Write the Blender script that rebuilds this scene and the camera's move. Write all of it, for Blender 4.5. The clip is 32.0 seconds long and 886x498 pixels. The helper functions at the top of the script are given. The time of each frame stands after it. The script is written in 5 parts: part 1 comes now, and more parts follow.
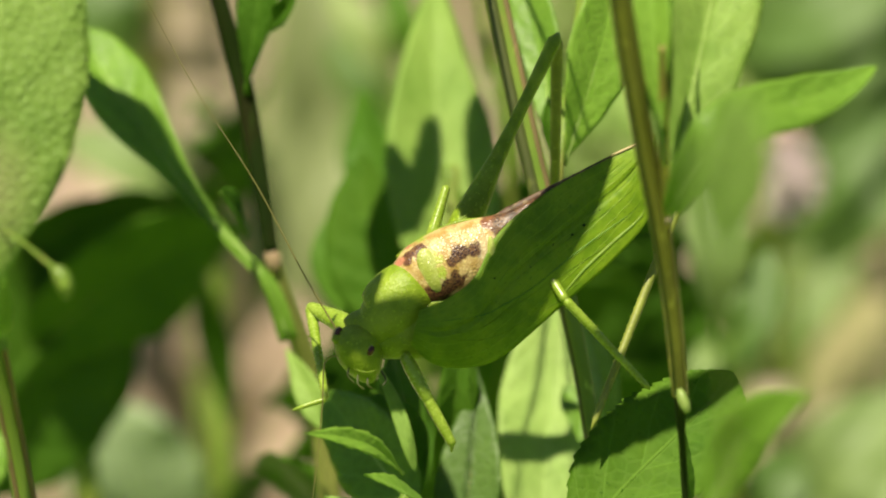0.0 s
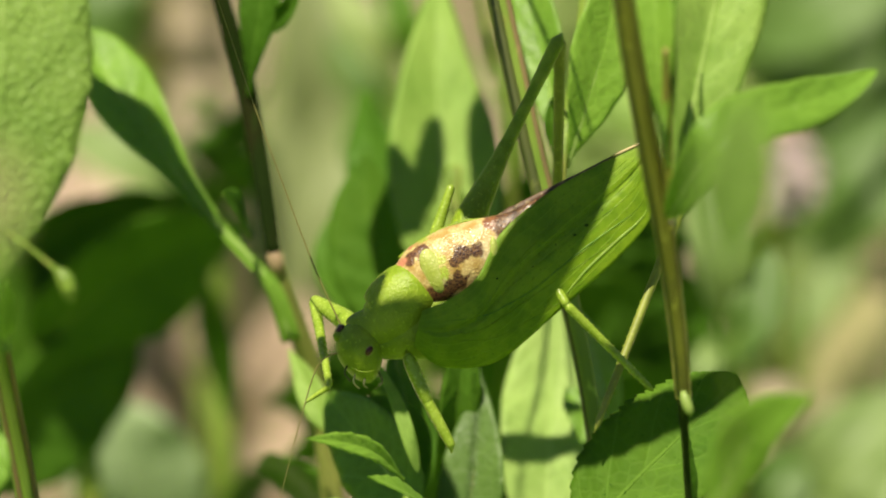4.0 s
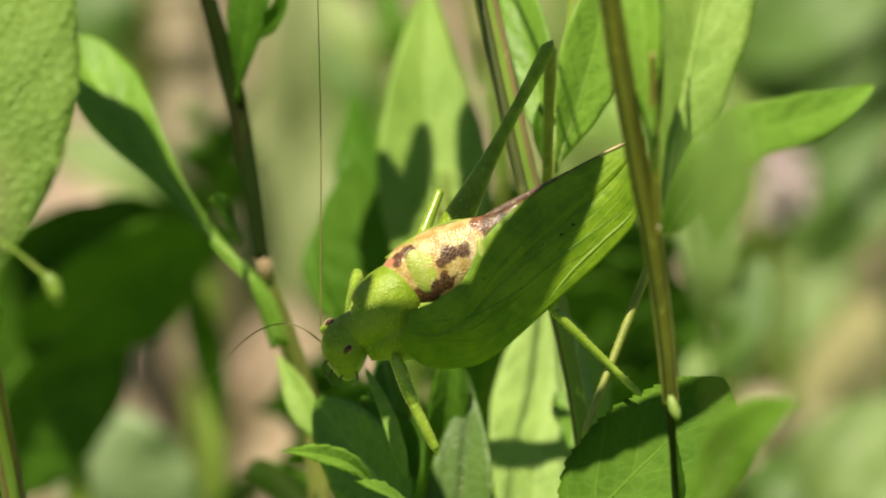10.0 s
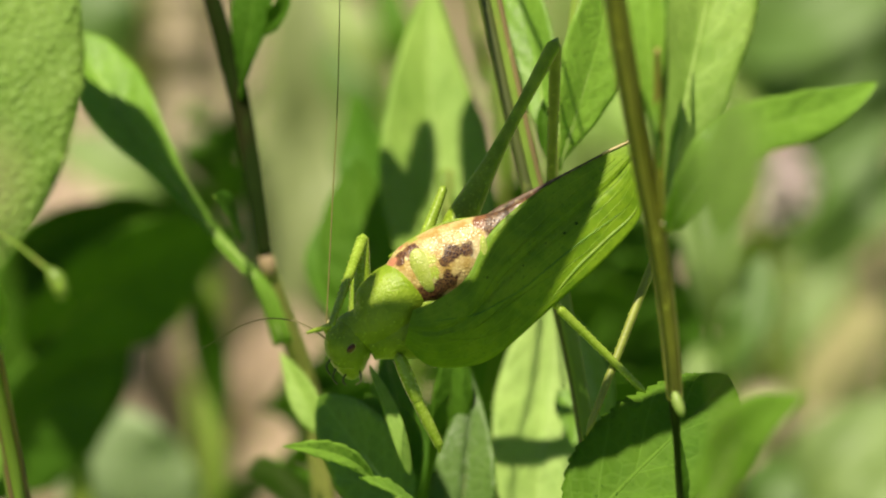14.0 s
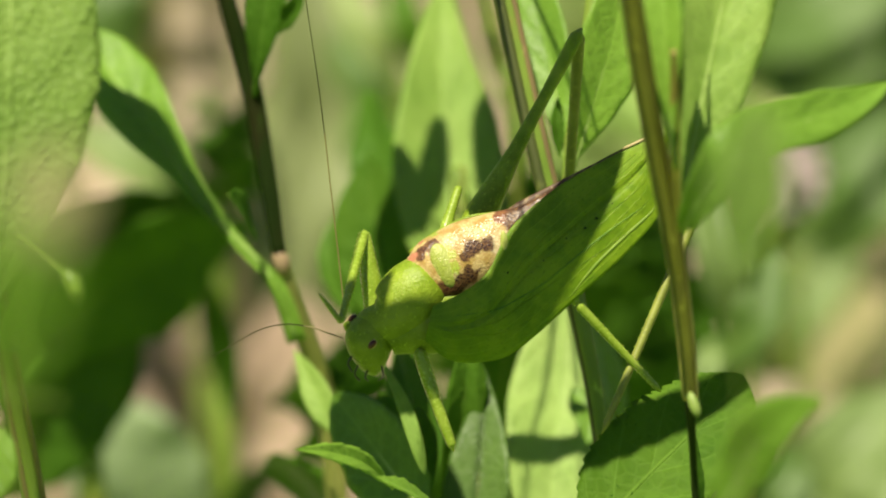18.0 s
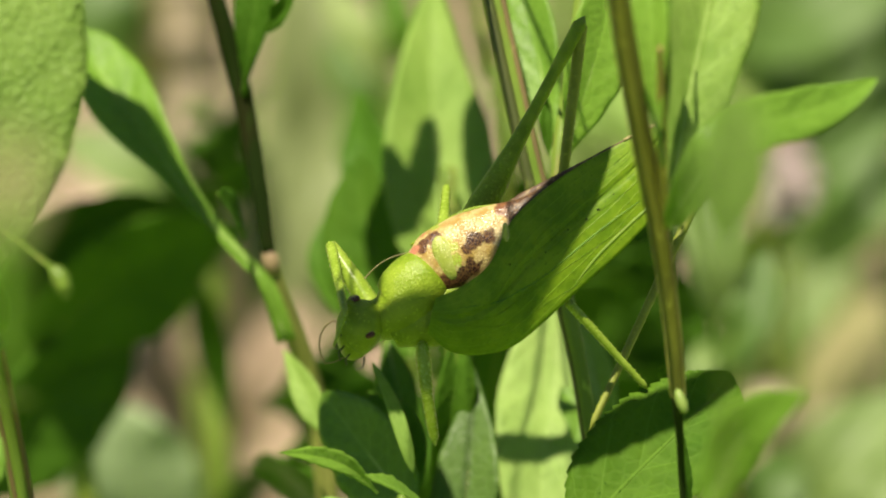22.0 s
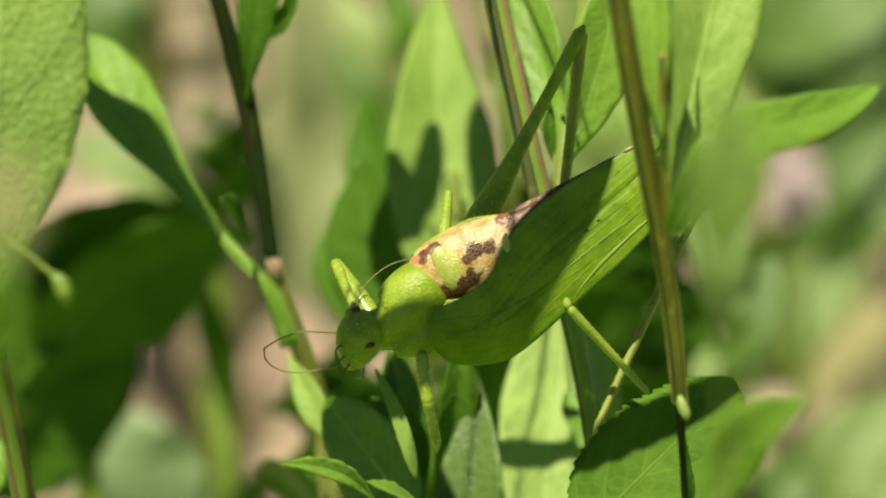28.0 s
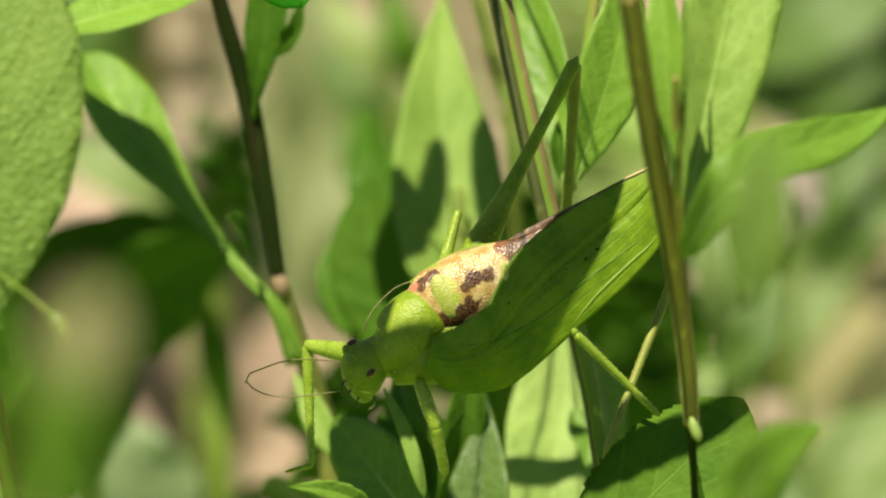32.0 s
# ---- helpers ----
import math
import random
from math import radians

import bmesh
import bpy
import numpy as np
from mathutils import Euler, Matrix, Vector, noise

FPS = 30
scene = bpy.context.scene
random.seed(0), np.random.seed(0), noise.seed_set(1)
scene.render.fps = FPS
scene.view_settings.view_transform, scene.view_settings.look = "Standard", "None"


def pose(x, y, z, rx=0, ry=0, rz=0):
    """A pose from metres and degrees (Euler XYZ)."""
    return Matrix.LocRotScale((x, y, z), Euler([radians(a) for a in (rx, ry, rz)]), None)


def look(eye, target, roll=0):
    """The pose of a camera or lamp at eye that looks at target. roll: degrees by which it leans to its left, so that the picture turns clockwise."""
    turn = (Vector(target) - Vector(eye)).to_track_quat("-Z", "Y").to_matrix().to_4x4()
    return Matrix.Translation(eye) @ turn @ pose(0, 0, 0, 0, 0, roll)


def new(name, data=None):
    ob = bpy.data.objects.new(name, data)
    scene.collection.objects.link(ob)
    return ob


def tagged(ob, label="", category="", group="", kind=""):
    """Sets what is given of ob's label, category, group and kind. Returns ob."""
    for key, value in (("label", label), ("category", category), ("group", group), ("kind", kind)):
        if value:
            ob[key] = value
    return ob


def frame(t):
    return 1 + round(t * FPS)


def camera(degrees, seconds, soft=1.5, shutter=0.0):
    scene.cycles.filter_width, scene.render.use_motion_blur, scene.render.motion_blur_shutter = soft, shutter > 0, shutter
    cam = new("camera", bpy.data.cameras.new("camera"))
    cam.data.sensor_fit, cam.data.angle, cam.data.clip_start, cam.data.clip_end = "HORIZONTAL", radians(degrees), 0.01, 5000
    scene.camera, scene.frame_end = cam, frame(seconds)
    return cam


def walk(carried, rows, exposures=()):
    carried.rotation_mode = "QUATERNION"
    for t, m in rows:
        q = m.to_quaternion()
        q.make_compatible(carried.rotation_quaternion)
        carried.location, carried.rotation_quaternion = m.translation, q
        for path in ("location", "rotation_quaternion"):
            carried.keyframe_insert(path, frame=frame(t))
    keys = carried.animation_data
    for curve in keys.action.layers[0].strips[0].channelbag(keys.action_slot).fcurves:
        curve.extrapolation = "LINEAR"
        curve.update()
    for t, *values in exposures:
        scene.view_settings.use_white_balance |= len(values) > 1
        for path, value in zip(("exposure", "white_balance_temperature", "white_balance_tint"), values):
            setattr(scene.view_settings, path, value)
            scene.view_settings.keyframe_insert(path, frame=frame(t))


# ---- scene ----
# A bush katydid on a weedy bank, watched through a long lens from 1.4 m away.
# The hand-held camera: seconds, millimetres to the right and up, degrees of yaw and pitch.
LENS, DIST, DOWN = 4.36, 1.4, 22.0
HEART = Vector((0.0, 0.0, 0.35))
RIGHT = Vector((1, 0, 0))
UP = Vector((0, math.sin(radians(DOWN)), math.cos(radians(DOWN))))
AHEAD = Vector((0, math.cos(radians(DOWN)), -math.sin(radians(DOWN))))
ROWS = [
    (0.0, 1.04, -2.00, 0.0335, 0.0649),
    (0.5, 0.39, -1.75, 0.0095, 0.0564),
    (1.0, 0.59, -2.06, 0.0193, 0.0685),
    (1.5, -0.03, -2.12, -0.0053, 0.0714),
    (2.0, -0.23, -0.64, -0.0096, 0.0157),
    (2.5, 0.20, -1.16, 0.0048, 0.0301),
    (3.0, -0.87, 3.56, -0.0233, -0.1490),
    (3.5, -0.46, 1.61, -0.0001, -0.0729),
    (5.5, 0.21, -0.42, 0.0053, 0.0087),
    (6.0, 0.00, -0.00, 0.0000, 0.0000),
    (6.5, 0.70, 1.38, 0.0272, -0.0419),
    (7.0, -0.03, 1.33, -0.0145, -0.0188),
    (7.5, -0.50, 2.56, -0.0464, -0.0615),
    (8.0, -2.20, 3.18, -0.0879, -0.0722),
    (8.5, 0.64, 1.58, 0.0040, -0.0239),
    (9.0, 1.36, -1.39, 0.0201, 0.0760),
    (9.5, 1.76, -1.55, 0.0315, 0.0824),
    (10.0, 2.23, -1.62, 0.0371, 0.0823),
    (10.5, 2.83, -2.82, 0.0324, 0.1526),
    (11.0, 2.98, -3.00, 0.0132, 0.1602),
    (11.5, 2.94, -3.59, 0.0044, 0.1809),
    (12.0, 3.13, -4.65, 0.0242, 0.2080),
    (12.5, 3.29, -4.37, 0.0293, 0.1964),
    (13.0, 3.30, -6.33, 0.0151, 0.2716),
    (13.5, 1.59, -4.23, -0.0109, 0.1820),
    (14.0, 0.23, -3.90, -0.0257, 0.1591),
    (14.5, 0.62, -1.90, -0.0015, 0.0949),
    (16.5, -0.02, 1.53, -0.0168, -0.0172),
    (17.0, 0.41, -0.04, -0.0011, 0.0393),
    (17.5, -3.46, 2.39, -0.0972, -0.0575),
    (18.0, -3.64, 1.54, -0.1096, -0.0657),
    (18.5, 0.03, -1.14, 0.0233, 0.0241),
    (19.0, 0.07, -0.59, -0.0016, 0.0238),
    (19.5, 1.86, -1.70, 0.0544, 0.0753),
    (20.0, 1.22, -1.12, 0.0296, 0.0631),
    (20.5, 2.82, -3.29, 0.0113, 0.1703),
    (21.0, 1.54, -3.51, -0.0262, 0.1840),
    (21.5, 1.10, -4.10, -0.0049, 0.1655),
    (22.0, 0.37, -3.20, -0.0047, 0.1169),
    (22.5, -4.18, 5.10, -0.1428, -0.1384),
    (23.0, -3.85, 8.16, -0.1092, -0.2414),
    (23.5, -15.91, 8.98, -0.4883, -0.2749),
    (24.0, -5.29, 11.42, -0.1530, -0.3842),
    (24.5, -1.61, 5.28, -0.0692, -0.1720),
    (25.0, -0.20, 0.40, -0.0239, 0.0182),
    (25.5, 1.29, -1.48, 0.0248, 0.0811),
    (27.5, 3.97, -0.93, 0.1440, 0.0421),
    (28.0, 3.33, -1.25, 0.1288, 0.0674),
    (28.5, -5.97, 4.59, -0.1513, -0.1495),
    (29.0, -2.50, 9.93, -0.0415, -0.3451),
    (29.5, -5.83, 2.58, -0.1553, -0.0475),
    (30.0, -8.03, 8.14, -0.2530, -0.2617),
    (30.5, 1.33, -0.13, 0.0859, 0.0207),
    (31.0, -3.54, 3.74, -0.0983, -0.1360),
    (31.5, -0.66, 1.11, 0.0174, -0.0294),
    (32.0, -7.35, 6.65, -0.2583, -0.1547),
]
cam = camera(LENS, 32.0, soft=2.05)
cam.data.dof.use_dof = True
cam.data.dof.focus_distance = DIST + 0.004
cam.data.dof.aperture_fstop = 20.0
BASE = look(HEART - DIST * AHEAD, HEART)
walk(cam, [(t, BASE @ pose(x / 1000, y / 1000, 0, pitch, yaw, 0)) for t, x, y, yaw, pitch in ROWS], exposures=((0, 0.70), (32, 0.70)))

# ---- light ----
SUN = Vector((-0.2, -0.2, 0.96)).normalized()
world = bpy.data.worlds.new("sky")
scene.world = world
world.use_nodes = True
sky = world.node_tree.nodes.new("ShaderNodeTexSky")
sky.sky_type, sky.sun_disc = "NISHITA", False
sky.sun_elevation, sky.sun_rotation = math.asin(SUN.z), math.atan2(SUN.x, SUN.y)
world.node_tree.nodes["Background"].inputs[1].default_value = 0.033
world.node_tree.links.new(sky.outputs[0], world.node_tree.nodes["Background"].inputs[0])
lamp = bpy.data.lights.new("sun", "SUN")
lamp.energy, lamp.angle, lamp.color = 5.1, radians(0.53), (1.0, 0.895, 0.70)
sun = new("sun", lamp)
sun.matrix_world = look(HEART + SUN * 5, HEART)


# ---- materials ----
class Nodes:
    def __init__(self, name):
        self.mat = bpy.data.materials.new(name)
        self.mat.use_nodes = True
        self.tree = self.mat.node_tree
        self.bsdf = self.tree.nodes["Principled BSDF"]
        self.out = self.tree.nodes["Material Output"]

    def add(self, kind, **inputs):
        n = self.tree.nodes.new("ShaderNode" + kind)
        for k, v in inputs.items():
            k = k.replace("_", " ")
            if hasattr(v, "links"):
                self.tree.links.new(v, n.inputs[k])
            else:
                n.inputs[k].default_value = v
        return n

    def link(self, a, b):
        self.tree.links.new(a, b)

    def math(self, op, a, b=0.0, c=0.0):
        n = self.tree.nodes.new("ShaderNodeMath")
        n.operation = op
        for i, v in enumerate((a, b, c)):
            if hasattr(v, "links"):
                self.tree.links.new(v, n.inputs[i])
            else:
                n.inputs[i].default_value = v
        return n.outputs[0]

    def ramp(self, value, lo, hi):
        n = self.add("MapRange", Value=value)
        n.inputs["From Min"].default_value, n.inputs["From Max"].default_value = lo, hi
        n.interpolation_type = "SMOOTHSTEP"
        return n.outputs[0]

    def mix(self, fac, a, b):
        n = self.tree.nodes.new("ShaderNodeMix")
        n.data_type = "RGBA"
        for i, v in ((0, fac), (6, a), (7, b)):
            if hasattr(v, "links"):
                self.tree.links.new(v, n.inputs[i])
            else:
                n.inputs[i].default_value = v if i == 0 else (*v, 1)
        return n.outputs[2]

    def coords(self, which="Object"):
        return self.tree.nodes.new("ShaderNodeTexCoord").outputs[which]

    def noise(self, where, scale, detail=3.0):
        return self.add("TexNoise", Vector=where, Scale=scale, Detail=detail).outputs["Fac"]

    def bump(self, height, strength, distance):
        n = self.add("Bump", Height=height, Strength=strength, Distance=distance)
        self.link(n.outputs[0], self.bsdf.inputs["Normal"])
        return n.outputs[0]


def leaf_material(name, dark, light, glow, through_part=0.3, veins=7.0, cells=620.0, rough=0.48, vein_tint=0.35, spec=0.35, relief=0.22):
    """A leaf: blotches, side veins by the blade's own uv, a fine net of veinlets as relief, and light that comes through."""
    m = Nodes(name)
    ob, uv = m.coords("Object"), m.add("SeparateXYZ", Vector=m.coords("UV"))
    u, v = uv.outputs[0], uv.outputs[1]
    across = m.math("ABSOLUTE", v)
    blot = m.noise(ob, 130.0, 4.0)
    fine = m.noise(ob, 1500.0, 3.0)
    rnd = m.tree.nodes.new("ShaderNodeObjectInfo").outputs["Random"]
    tone = m.math("ADD", m.math("MULTIPLY", blot, 0.8), m.math("MULTIPLY_ADD", rnd, 0.35, -0.1))
    colour = m.mix(m.ramp(tone, 0.2, 0.8), dark, light)
    line = m.math("FRACT", m.math("SUBTRACT", m.math("MULTIPLY", u, veins), m.math("MULTIPLY", across, 1.5)))
    line = m.math("ABSOLUTE", m.math("SUBTRACT", line, 0.5))
    side = m.ramp(line, 0.06, 0.0)
    mid = m.ramp(across, 0.07, 0.02)
    vein = m.math("MAXIMUM", side, mid)
    colour = m.mix(m.math("MULTIPLY", vein, vein_tint), colour, tuple(min(1, c * 1.7 + 0.03) for c in light))
    net = m.add("TexVoronoi", Vector=ob, Scale=cells)
    net.feature = "DISTANCE_TO_EDGE"
    cell = m.ramp(net.outputs["Distance"], 0.0, 0.25)
    colour = m.mix(m.math("MULTIPLY", m.math("SUBTRACT", 1.0, cell), 0.13), colour, tuple(min(1, c * 1.5 + 0.02) for c in light))
    colour = m.mix(m.ramp(fine, 0.62, 0.75), colour, tuple(c * 0.8 for c in dark))
    m.link(colour, m.bsdf.inputs["Base Color"])
    m.link(m.math("MULTIPLY_ADD", fine, 0.2, rough - 0.1), m.bsdf.inputs["Roughness"])
    m.bsdf.inputs["Specular IOR Level"].default_value = spec
    height = m.math("SUBTRACT", m.math("MULTIPLY_ADD", fine, 0.25, cell), m.math("MULTIPLY", vein, 0.9))
    normal = m.bump(height, relief, 0.00016)
    back = m.add("BsdfTranslucent", Normal=normal)
    m.link(m.mix(0.5, colour, glow), back.inputs["Color"])
    both = m.add("MixShader", Fac=through_part)
    m.link(m.bsdf.outputs[0], both.inputs[1])
    m.link(back.outputs[0], both.inputs[2])
    m.link(both.outputs[0], m.out.inputs["Surface"])
    return m.mat


def wing_material(name, dark, light, glow, through_part):
    """A katydid's wing: veins that run along it, forked by noise, fine cells and tiny darker pores."""
    m = Nodes(name)
    ob, uv = m.coords("Object"), m.add("SeparateXYZ", Vector=m.coords("UV"))
    u, v = uv.outputs[0], uv.outputs[1]
    blot, mid, fine = m.noise(ob, 210.0, 4.0), m.noise(ob, 700.0, 4.0), m.noise(ob, 2600.0, 3.0)
    colour = m.mix(m.ramp(m.math("ADD", m.math("MULTIPLY", blot, 0.6), m.math("MULTIPLY", mid, 0.4)), 0.38, 0.62), dark, light)
    bend = m.math("MULTIPLY", m.math("SUBTRACT", blot, 0.5), 0.9)
    line = m.math("FRACT", m.math("ADD", m.math("MULTIPLY_ADD", v, 4.5, bend), m.math("MULTIPLY", u, 0.7)))
    line = m.ramp(m.math("ABSOLUTE", m.math("SUBTRACT", line, 0.5)), 0.07, 0.0)
    cross = m.math("FRACT", m.math("ADD", m.math("MULTIPLY", u, 16.0), m.math("MULTIPLY", v, 5.0)))
    cross = m.math("MULTIPLY", m.ramp(m.math("ABSOLUTE", m.math("SUBTRACT", cross, 0.5)), 0.08, 0.0), 0.35)
    vein = m.math("MAXIMUM", line, cross)
    colour = m.mix(m.math("MULTIPLY", vein, 0.4), colour, tuple(min(1, c * 1.4 + 0.02) for c in light))
    pore = m.add("TexVoronoi", Vector=ob, Scale=1500.0)
    colour = m.mix(m.math("MULTIPLY", m.ramp(pore.outputs["Distance"], 0.26, 0.1), 0.5), colour, tuple(c * 0.55 for c in dark))
    m.link(colour, m.bsdf.inputs["Base Color"])
    m.link(m.math("MULTIPLY_ADD", fine, 0.25, 0.36), m.bsdf.inputs["Roughness"])
    m.bsdf.inputs["Specular IOR Level"].default_value = 0.3
    normal = m.bump(m.math("ADD", m.math("MULTIPLY", vein, 0.7), m.math("MULTIPLY_ADD", mid, 0.6, m.math("MULTIPLY", fine, 0.3))), 0.35, 0.0002)
    back = m.add("BsdfTranslucent", Normal=normal)
    m.link(m.mix(0.5, colour, glow), back.inputs["Color"])
    both = m.add("MixShader", Fac=through_part)
    m.link(m.bsdf.outputs[0], both.inputs[1])
    m.link(back.outputs[0], both.inputs[2])
    m.link(both.outputs[0], m.out.inputs["Surface"])
    return m.mat


def skin_material(name, dark, light, rough=0.42, scale=900.0, grain=0.00008, spec=0.45, stretch=1.0, glow=0.0, tint=None):
    """Stems, shell and dry things: two scales of mottling, a pitted relief; glow lets light through."""
    m = Nodes(name)
    ob = m.coords("Object")
    if stretch != 1.0:
        mp = m.add("Mapping", Vector=ob)
        mp.inputs["Scale"].default_value = (1, 1, stretch)
        ob = mp.outputs[0]
    big, small = m.noise(ob, scale * 0.22, 4.0), m.noise(ob, scale * 1.8, 3.0)
    colour = m.mix(m.ramp(big, 0.3, 0.7), dark, light)
    if tint:
        colour = m.mix(m.math("MULTIPLY", m.ramp(m.noise(ob, scale * 0.5, 5.0), 0.5, 0.66), 0.8), colour, tint)
    colour = m.mix(m.ramp(small, 0.6, 0.72), colour, tuple(min(1, c * 1.35) for c in light))
    m.link(colour, m.bsdf.inputs["Base Color"])
    m.link(m.math("MULTIPLY_ADD", small, 0.25, rough - 0.1), m.bsdf.inputs["Roughness"])
    m.bsdf.inputs["Specular IOR Level"].default_value = spec
    normal = m.bump(small, 0.5, grain)
    if glow:
        back = m.add("BsdfTranslucent", Normal=normal)
        m.link(colour, back.inputs["Color"])
        both = m.add("MixShader", Fac=glow)
        m.link(m.bsdf.outputs[0], both.inputs[1])
        m.link(back.outputs[0], both.inputs[2])
        m.link(both.outputs[0], m.out.inputs["Surface"])
    return m.mat


LEAF_FRESH = leaf_material("fresh_leaf", (0.125, 0.25, 0.022), (0.215, 0.385, 0.042), (0.44, 0.72, 0.05), vein_tint=0.2)
LEAF_PALE = leaf_material("pale_leaf_underside", (0.225, 0.36, 0.075), (0.335, 0.47, 0.125), (0.46, 0.70, 0.09), veins=6.0, cells=420.0, rough=0.6, spec=0.25, vein_tint=0.2)
LEAF_BROAD = leaf_material("broad_leaf_underside", (0.12, 0.225, 0.03), (0.19, 0.305, 0.052), (0.36, 0.58, 0.045), veins=6.0, cells=720.0, rough=0.6, spec=0.25, vein_tint=0.1, relief=1.0)
LEAF_SIDE = leaf_material("side_leaf", (0.175, 0.305, 0.045), (0.27, 0.405, 0.08), (0.44, 0.68, 0.06), veins=6.0, cells=420.0, rough=0.6, spec=0.25, vein_tint=0.15, relief=0.18)
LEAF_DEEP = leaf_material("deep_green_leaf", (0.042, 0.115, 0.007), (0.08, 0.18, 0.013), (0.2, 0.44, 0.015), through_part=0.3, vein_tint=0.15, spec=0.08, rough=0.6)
# leaf green darkened so that its colour holds the shade
LEAF_SHADE_TONE = leaf_material("shade_toned_leaf", (0.048, 0.125, 0.008), (0.094, 0.205, 0.016), (0.13, 0.35, 0.012), through_part=0.2, vein_tint=0.1, spec=0.1)
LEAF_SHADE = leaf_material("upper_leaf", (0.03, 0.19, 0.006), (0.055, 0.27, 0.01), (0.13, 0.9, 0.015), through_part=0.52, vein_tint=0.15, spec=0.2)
LEAF_TOOTHED = leaf_material("toothed_leaf", (0.055, 0.14, 0.008), (0.11, 0.215, 0.016), (0.28, 0.55, 0.02), through_part=0.35, vein_tint=0.2, spec=0.1, rough=0.65)
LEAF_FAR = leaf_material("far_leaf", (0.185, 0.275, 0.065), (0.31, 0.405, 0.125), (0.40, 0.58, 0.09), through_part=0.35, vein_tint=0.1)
# unseen turf, its green tuned for the light it bounces into shade
LEAF_TURF = leaf_material("bounce_turf_blade", (0.125, 0.24, 0.02), (0.19, 0.34, 0.036), (0.28, 0.6, 0.04), through_part=0.35, vein_tint=0.1, spec=0.1)
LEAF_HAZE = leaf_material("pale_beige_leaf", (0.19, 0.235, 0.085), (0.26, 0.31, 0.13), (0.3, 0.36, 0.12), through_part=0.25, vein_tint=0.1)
LEAF_SOFT = leaf_material("soft_green_leaf", (0.145, 0.225, 0.06), (0.205, 0.295, 0.09), (0.34, 0.48, 0.09), through_part=0.25, vein_tint=0.1)
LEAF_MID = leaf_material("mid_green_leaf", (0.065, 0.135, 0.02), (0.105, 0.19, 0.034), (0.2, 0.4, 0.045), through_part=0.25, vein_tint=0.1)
LEAF_BLUE = leaf_material("bluish_leaf", (0.26, 0.36, 0.17), (0.36, 0.46, 0.25), (0.42, 0.56, 0.24), through_part=0.25, vein_tint=0.1)
LEAF_DRY = leaf_material("dry_leaf", (0.40, 0.29, 0.21), (0.56, 0.43, 0.33), (0.5, 0.4, 0.25), through_part=0.2, rough=0.7, spec=0.15)
LEAF_SERE = leaf_material("browned_leaf", (0.28, 0.27, 0.12), (0.42, 0.39, 0.2), (0.45, 0.45, 0.15), through_part=0.3, rough=0.7, spec=0.15)
STEM_GREEN = skin_material("green_stem", (0.125, 0.215, 0.022), (0.2, 0.295, 0.04), stretch=0.15, tint=(0.24, 0.22, 0.05), scale=500, glow=0.12)
STEM_BROWN = skin_material("browned_stem", (0.155, 0.175, 0.035), (0.24, 0.25, 0.06), stretch=0.12, tint=(0.17, 0.15, 0.05), scale=500)
STEM_TAN = skin_material("tan_stem", (0.27, 0.215, 0.05), (0.40, 0.32, 0.09), stretch=0.12, tint=(0.22, 0.17, 0.06), scale=500)
# dark stem tone, lowered further to hold the shade on the forked stem
STEM_DARK = skin_material("dark_shade_toned_stem", (0.012, 0.026, 0.005), (0.022, 0.038, 0.007), stretch=0.15, tint=(0.026, 0.026, 0.008), scale=500, spec=0.06, rough=0.7)
# dark olive with shade painted in: left sides of stems, mouthparts
SHADED_OLIVE = skin_material("shade_toned_olive", (0.045, 0.06, 0.012), (0.075, 0.09, 0.018), scale=500, stretch=0.15)
STEM_PINK = skin_material("pinkish_node", (0.25, 0.18, 0.10), (0.36, 0.26, 0.15), scale=700)
STEM_RED = skin_material("red_ridge", (0.125, 0.095, 0.035), (0.18, 0.135, 0.05), scale=500, stretch=0.15)
STEM_DRY = skin_material("dry_stalk", (0.22, 0.18, 0.12), (0.34, 0.28, 0.19), scale=300, stretch=0.2, rough=0.7)
BLOOM = skin_material("pink_bloom", (0.46, 0.36, 0.36), (0.6, 0.5, 0.5), scale=400, rough=0.7, glow=0.3)
BUD = skin_material("pale_bud", (0.24, 0.36, 0.07), (0.38, 0.5, 0.13), scale=600, glow=0.3)


# ---- mesh helpers ----
MM = 0.001
UNIT = 0.000068


def at(x, y, w=0.0):
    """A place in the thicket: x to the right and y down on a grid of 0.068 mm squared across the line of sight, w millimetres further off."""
    s = UNIT * (1 + w / (1000 * DIST))
    return HEART + RIGHT * ((x - 784) * s) + UP * ((441 - y) * s) + AHEAD * (w * MM)


def way(r, u, n):
    """A direction: to the right, up, towards the watcher."""
    return (RIGHT * r + UP * u - AHEAD * n).normalized()


def curve(points, s):
    """A smooth curve through points, s from 0 to 1."""
    n = len(points) - 1
    f = min(max(s, 0.0), 1.0) * n
    i = min(int(f), n - 1)
    f -= i
    p = [points[min(max(j, 0), n)] for j in (i - 1, i, i + 1, i + 2)]
    if i == 0:
        p[0] = p[1] * 2 - p[2]
    if i == n - 1:
        p[3] = p[2] * 2 - p[1]
    return 0.5 * (2 * p[1] + (p[2] - p[0]) * f + (2 * p[0] - 5 * p[1] + 4 * p[2] - p[3]) * f * f + (3 * p[1] - p[0] - 3 * p[2] + p[3]) * f * f * f)


